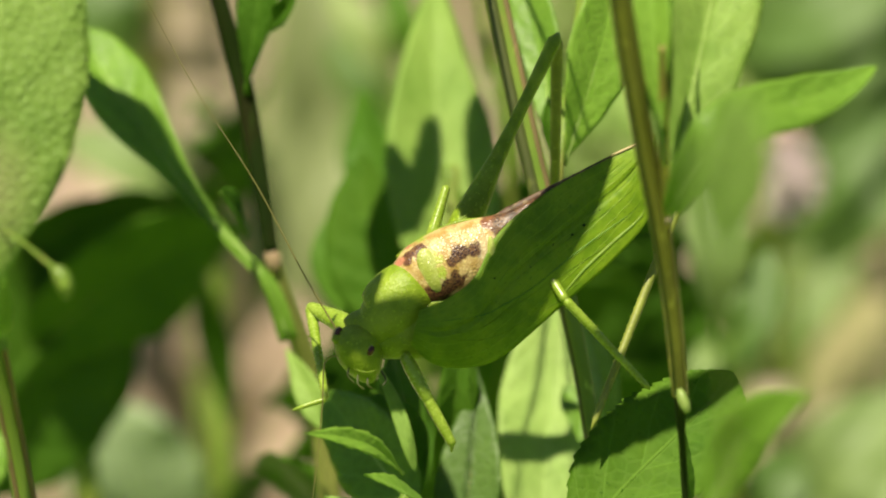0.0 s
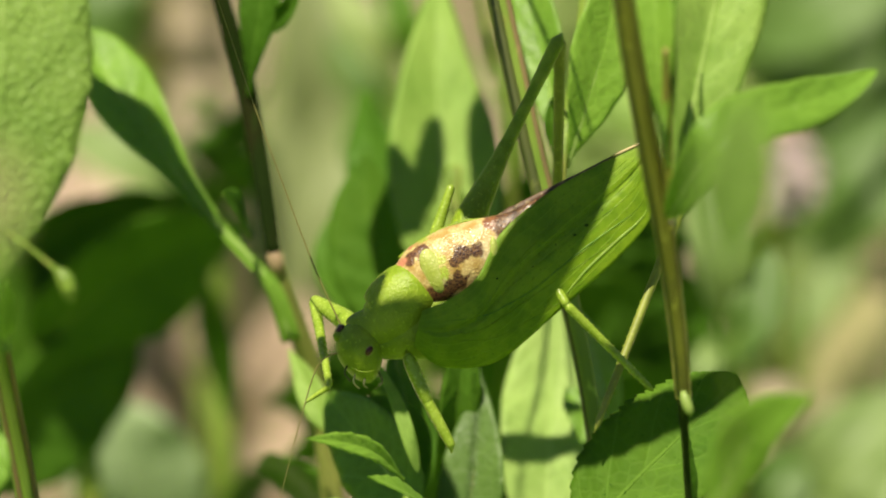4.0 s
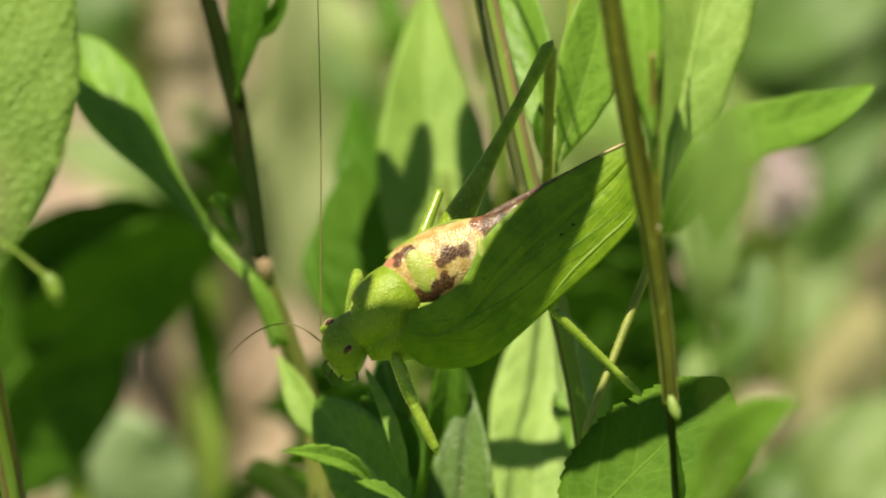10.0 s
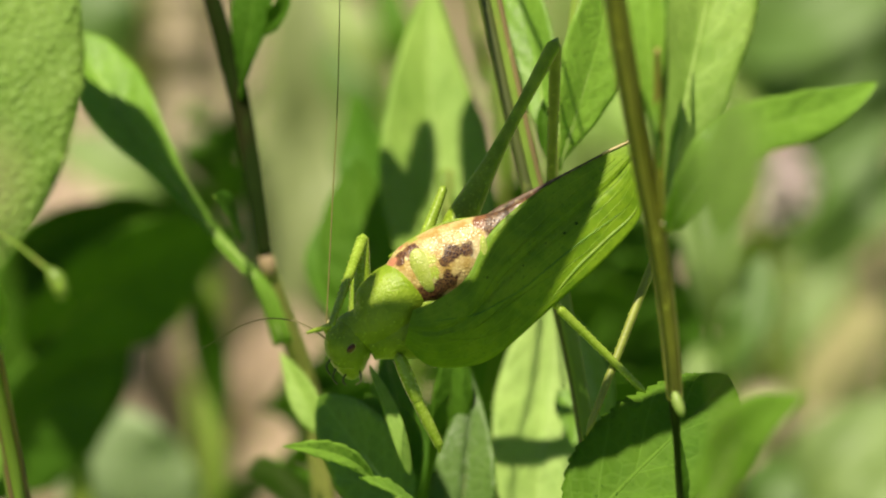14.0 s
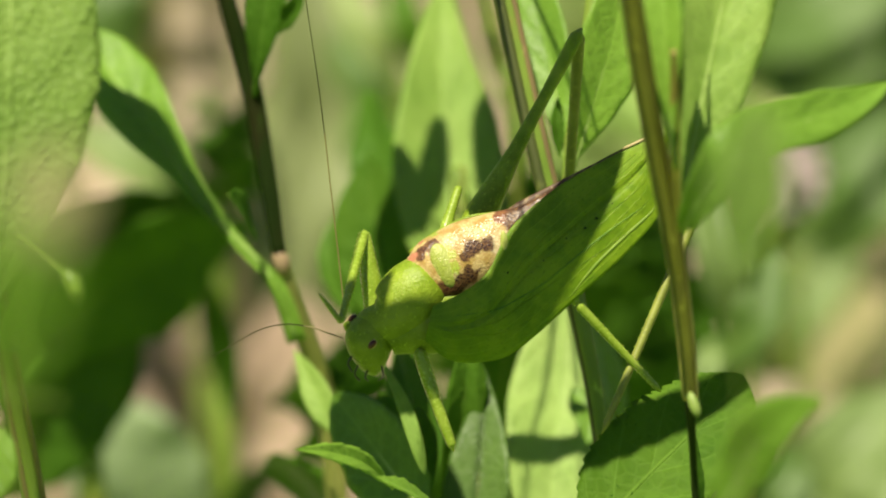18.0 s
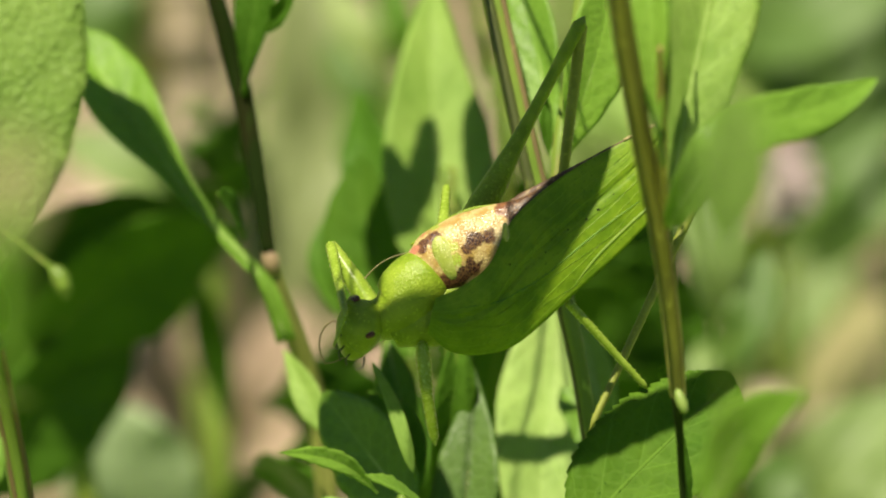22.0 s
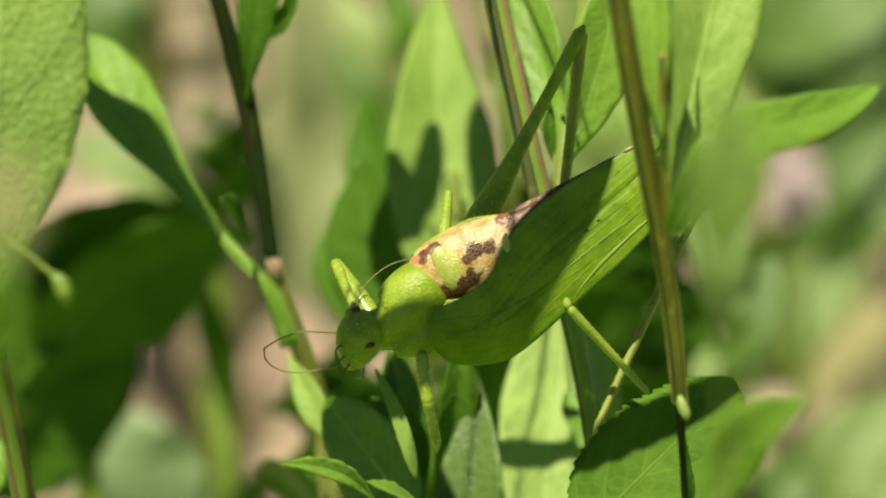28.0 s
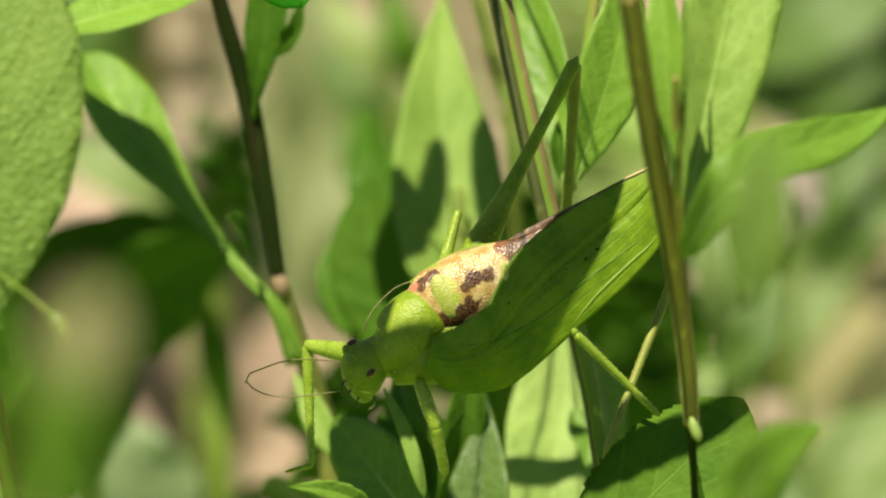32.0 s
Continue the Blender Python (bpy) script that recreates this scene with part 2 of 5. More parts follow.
def mesh_from(name, verts, faces, uvs=None):
    me = bpy.data.meshes.new(name)
    me.from_pydata([tuple(v) for v in verts], [], faces)
    if uvs:
        layer = me.uv_layers.new(name="blade")
        for loop in me.loops:
            layer.data[loop.index].uv = uvs[loop.vertex_index]
    bm = bmesh.new()
    bm.from_mesh(me)
    bmesh.ops.recalc_face_normals(bm, faces=bm.faces)
    bm.to_mesh(me)
    bm.free()
    me.polygons.foreach_set("use_smooth", [True] * len(me.polygons))
    me.update()
    return me


ORIGIN = {}


def thing(name, where, label, category, group="", kind=""):
    ob = new(name)
    ob.empty_display_size = 0.005
    ob.location = where
    ORIGIN[ob.name] = Vector(where)
    return tagged(ob, label, category, group, kind)


def part(name, shape, material, parent, label=""):
    """Links a shape (verts, faces, uvs in world metres) as one mesh under a thing or under a part."""
    verts, faces, uvs = shape
    o = ORIGIN[parent.name]
    ob = new(name, mesh_from(name, [v - o for v in verts], faces, uvs))
    ob.data.materials.append(material)
    ob.parent = parent
    ORIGIN[ob.name] = o
    return tagged(ob, label)


def tube(points, radii, sides=10, steps=24, ridges=0, ridge=0.0, flat=1.0, face=None, cap=0.0):
    """A closed tapering tube along a smooth curve; ridges: lengthwise ribs; flat: its thickness across the face direction."""
    verts, faces = [], []
    face = face or way(0, 0, 1)
    for i in range(steps + 1):
        s = i / steps
        p = curve(points, s)
        tan = (curve(points, min(1, s + 0.01)) - curve(points, max(0, s - 0.01))).normalized()
        side = tan.cross(face).normalized()
        up = side.cross(tan).normalized()
        f = s * (len(radii) - 1)
        k = min(int(f), len(radii) - 2)
        r = (radii[k] + (radii[k + 1] - radii[k]) * (f - k)) * MM
        if cap and min(s, 1 - s) < cap:
            r *= max(0.08, math.sqrt(max(0.0, 1 - (1 - min(s, 1 - s) / cap) ** 2)))
        for j in range(sides):
            a = math.tau * j / sides
            q = r * (1 + ridge * math.cos(a * ridges)) if ridges else r
            verts.append(p + side * (math.cos(a) * q) + up * (math.sin(a) * q * flat))
    for i in range(steps):
        for j in range(sides):
            k = (j + 1) % sides
            faces.append((i * sides + j, i * sides + k, (i + 1) * sides + k, (i + 1) * sides + j))
    faces.append(tuple(range(sides))[::-1])
    faces.append(tuple(range(steps * sides, (steps + 1) * sides)))
    return verts, faces, None


def ball(centre, a, b, c, rows=12, cols=16, squash=None):
    """A closed rounded body with the half axes a, b, c (vectors); squash(x, y, z) reshapes its unit form."""
    verts, faces = [], []
    for i in range(rows + 1):
        th = math.pi * i / rows
        for j in range(cols):
            ph = math.tau * j / cols
            x, y, z = math.cos(th), math.sin(th) * math.cos(ph), math.sin(th) * math.sin(ph)
            if squash:
                x, y, z = squash(x, y, z)
            verts.append(centre + a * x + b * y + c * z)
    for i in range(rows):
        for j in range(cols):
            k = (j + 1) % cols
            faces.append((i * cols + j, (i + 1) * cols + j, (i + 1) * cols + k, i * cols + k))
    return verts, faces, None


def blade(points, half, face, fat=0.45, sharp=1.0, fold=0.25, wave=0.06, teeth=0, tooth=0.05, twist=0.0, curl=0.0, thick=0.22, steps=36, seed=1, skew=0.0, least=0.012):
    """A leaf blade about its midrib curve (base to tip): half its half-width in mm, fat where it is widest, fold up along the midrib."""
    rnd = random.Random(seed)
    ph = [rnd.uniform(0, 6.28) for _ in range(6)]
    nc = 6
    across = [i / nc for i in range(-nc, nc + 1)]
    verts, faces, uvs = [], [], []
    length = sum((curve(points, (i + 1) / 12) - curve(points, i / 12)).length for i in range(12))
    m = len(across)
    for layer in (1, -1):
        for i in range(steps + 1):
            s = i / steps
            p = curve(points, s)
            tan = (curve(points, min(1, s + 0.02)) - curve(points, max(0, s - 0.02))).normalized()
            side = face.cross(tan).normalized()
            turn = Matrix.Rotation(twist * (s - 0.5), 3, tan)
            side = turn @ side
            up = tan.cross(side).normalized()
            prof = math.sin(math.pi * min(1.0, max(0.0, s ** (math.log(0.5) / math.log(fat))))) ** sharp
            for c in across:
                w = half * MM * max(prof, least * (1 - s))
                ac = abs(c)
                if teeth and ac > 0.8:
                    w *= 1 + tooth * (1 - (s * teeth) % 1.0)
                sk = 1 + skew * (1 if c > 0 else -1)
                lift = fold * ac * w * (1 - curl * ac * 2.2)
                lift += half * MM * wave * ac * ac * (math.sin(s * 9 + ph[0] + (2 if c > 0 else 0)) + 0.6 * math.sin(s * 19 + ph[1] + (1 if c > 0 else 4)))
                lift += half * MM * 0.028 * math.sin(2 * math.pi * (s * 7 - ac * 1.5)) * min(1, ac * 3) * prof
                edge = 1.0 if ac < 0.99 else 0.1
                verts.append(p + side * (c * w * sk) + up * (lift + layer * thick * 0.5 * MM * edge))
                uvs.append((s * length / (half * MM * 6), c))
    off = (steps + 1) * m
    for i in range(steps):
        for j in range(m - 1):
            a, b, c, d = i * m + j, i * m + j + 1, (i + 1) * m + j + 1, (i + 1) * m + j
            faces.append((a, b, c, d))
            faces.append((off + d, off + c, off + b, off + a))
        for j in (0, m - 1):
            a, d = i * m + j, (i + 1) * m + j
            faces.append((a, d, off + d, off + a) if j == 0 else (d, a, off + a, off + d))
    for i in (0, steps):
        for j in range(m - 1):
            a, b = i * m + j, i * m + j + 1
            faces.append((b, a, off + a, off + b) if i == 0 else (a, b, off + b, off + a))
    return verts, faces, uvs


def leaf(parent, points, half, face=(0, 0.3, 1), material=None, label="", rib=0.32, rib_material=None, **shape):
    """A leaf of a plant: the blade with its raised midrib."""
    pts = [at(*p) if not isinstance(p, Vector) else p for p in points]
    f = way(*face)
    b = part("leaf", blade(pts, half, f, **shape), material or LEAF_FRESH, parent, label)
    rp = [curve(pts, s / 5 * 0.94) - f * 0.0001 for s in range(6)]
    part("midrib", tube(rp, (rib, rib * 0.75, rib * 0.35), 6, 18, face=f), rib_material or (STEM_GREEN if material in (LEAF_DEEP, LEAF_FAR, LEAF_BLUE, LEAF_MID, LEAF_HAZE, LEAF_SOFT, LEAF_SHADE_TONE) else LEAF_PALE), b)
    return b


def stem(parent, points, radii, material, name="stem", label="", ridges=5, ridge=0.09, steps=30):
    return part(name, tube([at(*p) for p in points], radii, 20, steps, ridges, ridge), material, parent, label)


# ---- ground ----
def ground_height(x, y):
    near = math.exp(-((x * x + (y - 1.0) ** 2) / 6.0))
    return near * 0.012 * (noise.noise((x * 6, y * 6, 0.3)) + 0.5 * noise.noise((x * 17, y * 17, 1.3)) + 0.3 * noise.noise((x * 50, y * 50, 2.3)))


def build_ground():
    def line(n, reach):
        v = [i / n * 2 - 1 for i in range(n + 1)]
        return [math.copysign(abs(q) ** 1.0 * 1.3 + max(0, abs(q) - 0.72) ** 4 * reach, q) for q in v]
    xs, ys = line(110, 120000), line(110, 120000)
    verts = [(x, y + 0.8, ground_height(x, y + 0.8)) for y in ys for x in xs]
    n = len(xs)
    faces = [(j * n + i, j * n + i + 1, (j + 1) * n + i + 1, (j + 1) * n + i) for j in range(n - 1) for i in range(n - 1)]
    m = Nodes("bare_soil")
    ob = m.coords("Object")
    big, mid, small = m.noise(ob, 4.0, 5.0), m.noise(ob, 38.0, 5.0), m.noise(ob, 320.0, 4.0)
    c = m.mix(m.ramp(big, 0.35, 0.65), (0.40, 0.28, 0.205), (0.53, 0.395, 0.31))
    c = m.mix(m.math("MULTIPLY", m.ramp(mid, 0.5, 0.7), 0.7), c, (0.22, 0.17, 0.11))
    c = m.mix(m.math("MULTIPLY", m.ramp(small, 0.55, 0.7), 0.6), c, (0.52, 0.44, 0.36))
    # the bare patch lies in unseen green turf, added to bounce green light
    gap = m.tree.nodes.new("ShaderNodeVectorMath")
    gap.operation = "DISTANCE"
    m.link(ob, gap.inputs[0])
    gap.inputs[1].default_value = (0.0, 0.95, 0.0)
    turf = m.mix(m.ramp(m.math("MULTIPLY", m.math("ADD", big, mid), 0.5), 0.35, 0.65), (0.17, 0.27, 0.03), (0.25, 0.375, 0.05))
    c = m.mix(m.ramp(m.math("ADD", gap.outputs["Value"], m.math("MULTIPLY_ADD", mid, 0.3, m.math("MULTIPLY_ADD", big, 0.9, -0.6))), 0.58, 0.78), c, turf)
    m.link(c, m.bsdf.inputs["Base Color"])
    m.bsdf.inputs["Roughness"].default_value = 0.93
    m.bump(m.math("ADD", mid, small), 0.7, 0.004)
    ob = new("ground", mesh_from("ground", verts, faces))
    ob.data.materials.append(m.mat)
    tagged(ob, "pinkish tan bare soil patch, unseen green turf added round it", "ground", kind="structure")


build_ground()


# ---- the thicket: the plants that stand about the katydid ----
def down_to_ground(x, y, w, lean=0.0):
    """Points of a stalk from a place in the thicket to the soil below it."""
    p = at(x, y, w)
    foot = Vector((p.x + lean * MM, p.y + 0.01, -0.01))
    return [p, p.lerp(foot, 0.5) + Vector((0.003, 0.002, 0)), foot]


def rooted(parent, x, y, w, r, material, lean=0.0):
    pts = down_to_ground(x, y, w, lean)
    return part("lower_stem", tube(pts, (r, r * 1.1, r * 1.2), 10, 12), material, parent)


def plant(label, foot, category="weed", group="weeds of the bank"):
    p = at(*foot)
    return thing("weed", Vector((p.x, p.y, 0.0)), label, category, group)


def over(x, y, w, rise):
    """The place that far towards the sun from a place in the thicket."""
    return at(x, y, w) + SUN * (rise * MM)


def shade_leaf(parent, spot, hub):
    """An upper leaf, out of sight, whose shade falls on the places named; on its petiole from the stem at hub."""
    a, b, c, d, half, label, seed = spot
    leaf(parent, (over(*a), over(*b), over(*c), over(*d)), half, (-0.2, 0.81, 0.55), LEAF_SHADE, label, fat=0.5, sharp=0.5, fold=0.05, wave=0.06, seed=seed)
    q, h = over(*a), at(*hub)
    part("petiole", tube([h, h.lerp(q, 0.5) + UP * 0.002, q], (0.32, 0.2, 0.25), 8, 14), STEM_GREEN, parent)


SWAYING = {}


def big_leaf_weed():
    p = SWAYING["broad"] = plant("tall weed with a broad pale puckered leaf and ribbed red-edged stem", (80, 1050, -40))
    stem(p, ((-40, 420, -34), (-15, 565, -28), (30, 790, -20), (80, 1050, -16)), (1.2, 1.25, 1.35, 1.4), STEM_GREEN, label="ribbed green stem with reddish ridges")
    for dx in (-14, 15):
        stem(p, ((-30 + dx, 480, -32.2), (-15 + dx, 565, -29.2), (30 + dx, 790, -21.2), (80 + dx, 1050, -17.2)), (0.3, 0.32, 0.35), STEM_RED, name="stem_ridge", ridges=0)
    rooted(p, 80, 1050, -16, 1.4, STEM_GREEN)
    stem(p, ((-6, 404, -47), (46, 438, -60), (104, 486, -66)), (0.22, 0.2, 0.3), STEM_GREEN, name="flower_stalk", ridges=0)
    part("bud", tube([at(97, 478, -66), at(113, 498, -66), at(121, 520, -66), at(125, 536, -65)], (0.5, 1.1, 0.95, 0.3), 12, 14, cap=0.15), STEM_GREEN, p, "small green flower bud")
    leaf(p, ((-30, 545, -50), (-16, 390, -52), (2, 150, -50), (0, -80, -44), (-30, -330, -35)), 10.3, (0.12, -0.2, 1), LEAF_BROAD, "broad pale green leaf with a puckered net of veins", fat=0.55, sharp=1.05, fold=0.1, wave=0.03, seed=3, teeth=26, tooth=0.02)
    leaf(p, ((60, 0, -36), (190, -40, -32), (330, -80, -28), (430, -125, -24)), 3.4, (0.1, 0.9, 0.8), LEAF_FRESH, fold=0.2, seed=4)
    leaf(p, ((20, 620, -46), (0, 600, -49), (8, 540, -52), (12, 500, -54)), 1.6, (0.5, 0.2, 1), LEAF_FRESH, "small new leaf in the leaf axil", seed=5, rib=0.15)
    leaf(p, ((-10, 760, -46), (-60, 840, -52), (-130, 930, -58)), 4.5, (0.3, 0.5, 1), LEAF_FRESH, seed=6)


def forked_weed():
    p = plant("slender weed with dark forked stem, pinkish node and long curled leaf", (600, 1000, 75))
    stem(p, ((372, -60, 55), (398, 30, 57), (432, 150, 60), (462, 310, 62), (484, 455, 64)), (0.95, 1.1, 1.3, 1.15, 0.95), STEM_DARK, name="upper_stem", label="dark purplish upper stem, shade in its colour")
    stem(p, ((484, 450, 64), (505, 530, 66), (545, 640, 69), (570, 740, 72), (600, 1000, 75)), (0.95, 1.2, 1.35, 1.4, 1.4), STEM_BROWN)
    part("node", ball(at(486, 464, 64), way(0.25, -1, 0) * 0.0019, way(1, 0.25, 0) * 0.00112, way(0, 0, 1) * 0.0012), STEM_PINK, p, "swollen pinkish node")
    rooted(p, 600, 1000, 75, 1.4, STEM_BROWN)
    stem(p, ((374, -50, 55), (300, -300, 48), (210, -560, 40)), (0.95, 0.8, 0.6), STEM_DARK, name="top_stem")
    shade_leaf(p, ((396, 462, 65, 60), (290, 338, 67, 60), (228, 230, 70, 60), (122, 84, 72, 60), 3.6, "leaf that shades another of the weed", 95), (220, -540, 40))
    shade_leaf(p, ((40, 420, 178, 150), (130, 500, 178, 150), (210, 580, 178, 150), (290, 690, 178, 150), 11.0, "", 102), (220, -540, 40))
    shade_leaf(p, ((300, 420, 172, 150), (340, 430, 172, 150), (390, 440, 172, 150), (450, 450, 172, 150), 5.0, "", 103), (220, -540, 40))
    leaf(p, ((514, 606, 64), (480, 510, 63), (422, 446, 64), (340, 350, 66), (284, 274, 68), (233, 205, 71), (190, 140, 75), (138, 58, 80)), 4.8, (0.05, 0.4, 1), LEAF_FRESH, "long curled leaf half in shade", fat=0.83, sharp=0.62, fold=0.42, wave=0.13, twist=0.3, seed=11, rib=0.4, least=0.26, steps=60)
    leaf(p, ((438, 172, 59), (446, 110, 57), (456, 40, 56), (468, -50, 56), (480, -170, 56)), 2.7, (-0.25, 0.2, 1), LEAF_DEEP, "dark leaf rising from the fork", fat=0.66, sharp=0.8, fold=0.3, wave=0.08, seed=12, rib=0.4, rib_material=LEAF_DEEP)
    leaf(p, ((474, 66, 56), (494, 40, 53), (514, 14, 50), (524, -50, 48)), 1.5, (-0.5, 0.2, 1), LEAF_DEEP, fat=0.55, fold=0.4, wave=0.2, seed=13, rib=0.2)
    stem(p, ((402, -20, 62), (420, 60, 62), (434, 140, 61)), (0.35, 0.35, 0.4), STEM_DRY, name="side_shoot", ridges=0)
    leaf(p, ((392, 345, 52), (420, 380, 56), (440, 430, 62)), 2.6, (0.3, 0.6, 0.8), LEAF_DEEP, seed=14, rib=0.2)
    leaf(p, ((582, 770, 56), (560, 722, 57), (534, 668, 59), (508, 620, 61)), 1.9, (-0.4, 0.3, 1), LEAF_SIDE, "small pale leaf pointing up", fat=0.4, seed=16, rib=0.2)


def centre_weed():
    p = plant("leafy weed with broad pointed leaves behind the katydid", (840, 1000, 85))
    stem(p, ((800, 300, 92), (812, 520, 88), (826, 760, 86), (840, 1000, 85)), (1.0, 1.3, 1.5, 1.6), STEM_GREEN)
    rooted(p, 840, 1000, 85, 1.6, STEM_GREEN)
    leaf(p, ((742, 640, 92), (700, 520, 96), (655, 400, 98), (642, 272, 100)), 6.9, (-0.3, 0.25, 1), LEAF_TOOTHED, "broad pointed leaf, half shaded", fat=0.46, sharp=0.8, fold=0.16, seed=21, rib=0.3)
    leaf(p, ((795, 560, 90), (786, 400, 94), (778, 250, 98), (769, 100, 102), (774, -60, 108)), 7.4, (0.12, 0.5, 0.9), LEAF_SIDE, "broad lance-shaped leaf, lit above and shaded below", fat=0.38, sharp=1.1, fold=0.3, wave=0.05, seed=22, rib=0.5)
    # dark leaf stands in for the shade behind the lit leaves
    leaf(p, ((700, 480, 122), (676, 370, 126), (656, 265, 130), (640, 160, 136)), 4.0, (-0.2, -0.6, 1), LEAF_SHADE_TONE, "dark leaf with shade put into its colour", fat=0.5, sharp=0.7, fold=0.2, seed=31, rib=0.25, rib_material=LEAF_SHADE_TONE)
    # added dark leaf for the broad leaf's shaded left edge
    leaf(p, ((648, 596, 104), (604, 524, 106), (578, 452, 108), (588, 376, 110)), 2.2, (-0.3, -0.5, 1), LEAF_SHADE_TONE, fat=0.5, seed=32, rib=0.2, rib_material=LEAF_SHADE_TONE)
    leaf(p, ((985, 520, 72), (978, 680, 68), (968, 820, 62), (950, 1010, 58)), 6.6, (0.1, 0.45, 1), LEAF_PALE, "pale leaf with a shadow across it", fat=0.5, sharp=0.6, fold=0.22, seed=25, rib=0.5)
    leaf(p, ((1012, 545, 78), (1046, 640, 76), (1058, 740, 74), (1040, 880, 72)), 3.0, (0.1, 0.45, 1), LEAF_PALE, fat=0.5, sharp=0.8, fold=0.2, seed=107, rib=0.25)
    leaf(p, ((1000, 690, 62), (1030, 730, 60), (1028, 790, 58)), 2.4, (0.1, 0.4, 1), LEAF_FRESH, seed=26, rib=0.2)
    # shade below the katydid is in these two leaves' dark colour
    leaf(p, ((690, 600, 60), (712, 690, 56), (730, 790, 54), (728, 850, 54)), 3.0, (-0.3, -0.3, 1), LEAF_SHADE_TONE, fold=0.35, seed=27)
    leaf(p, ((815, 590, 44), (812, 680, 44), (795, 780, 46), (762, 905, 50)), 2.7, (0.4, -0.2, 1), LEAF_SHADE_TONE, fold=0.35, seed=28)
    # a darker green stands in for this leaf's dim light
    leaf(p, ((808, 1010, 40), (832, 880, 42), (842, 770, 44), (848, 655, 47)), 4.2, (-0.2, 0.1, 1), LEAF_MID, "upright leaf, dim light put into its colour", fat=0.36, sharp=1.0, seed=29)
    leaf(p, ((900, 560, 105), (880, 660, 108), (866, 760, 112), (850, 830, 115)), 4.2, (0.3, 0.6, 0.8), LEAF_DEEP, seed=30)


def low_weed():
    p = plant("low weed with toothed leaves under the katydid", (690, 1040, 25))
    stem(p, ((722, 880, 30), (708, 930, 28), (690, 1040, 25)), (0.6, 0.8, 1.0), STEM_GREEN)
    rooted(p, 690, 1040, 25, 1.0, STEM_GREEN)
    SWAYING["low"] = leaf(p, ((700, 866, -4), (650, 822, -8), (590, 802, -12), (524, 796, -16)), 1.2, (0.1, 0.3, 1), LEAF_FRESH, "small toothed leaf with lit upper edge", fat=0.5, steps=60, teeth=7, tooth=0.2, fold=0.3, seed=33, rib=0.22)
    leaf(p, ((740, 915, 30), (692, 850, 33), (636, 776, 37), (578, 700, 43)), 5.4, (-0.2, -0.2, 1), LEAF_FRESH, "shaded leaf beneath the head", fat=0.5, sharp=0.7, fold=0.15, seed=34)
    leaf(p, ((740, 900, 34), (716, 820, 38), (690, 755, 40), (660, 695, 43)), 4.2, (0.1, -0.3, 1), LEAF_TOOTHED, fat=0.5, seed=35)
    leaf(p, ((780, 925, -4), (730, 884, -8), (690, 862, -11), (648, 846, -14)), 1.6, (0.15, 0.75, 0.6), LEAF_FRESH, teeth=6, tooth=0.2, seed=36, rib=0.2)
    leaf(p, ((690, 950, 0), (648, 912, -6), (610, 896, -10), (576, 886, -12)), 1.3, (0.1, 0.8, 0.6), LEAF_PALE, seed=37, rib=0.2)
    leaf(p, ((738, 840, 24), (722, 780, 24), (700, 715, 25), (666, 645, 27)), 0.95, (-0.2, 0.5, 1), LEAF_SIDE, "narrow leaf lit through", fold=0.04, seed=38, rib=0.12, sharp=0.6)
    leaf(p, ((620, 970, 90), (570, 900, 96), (515, 850, 104), (450, 830, 110)), 6.5, (0.0, -0.6, 1), LEAF_SHADE_TONE, seed=39)


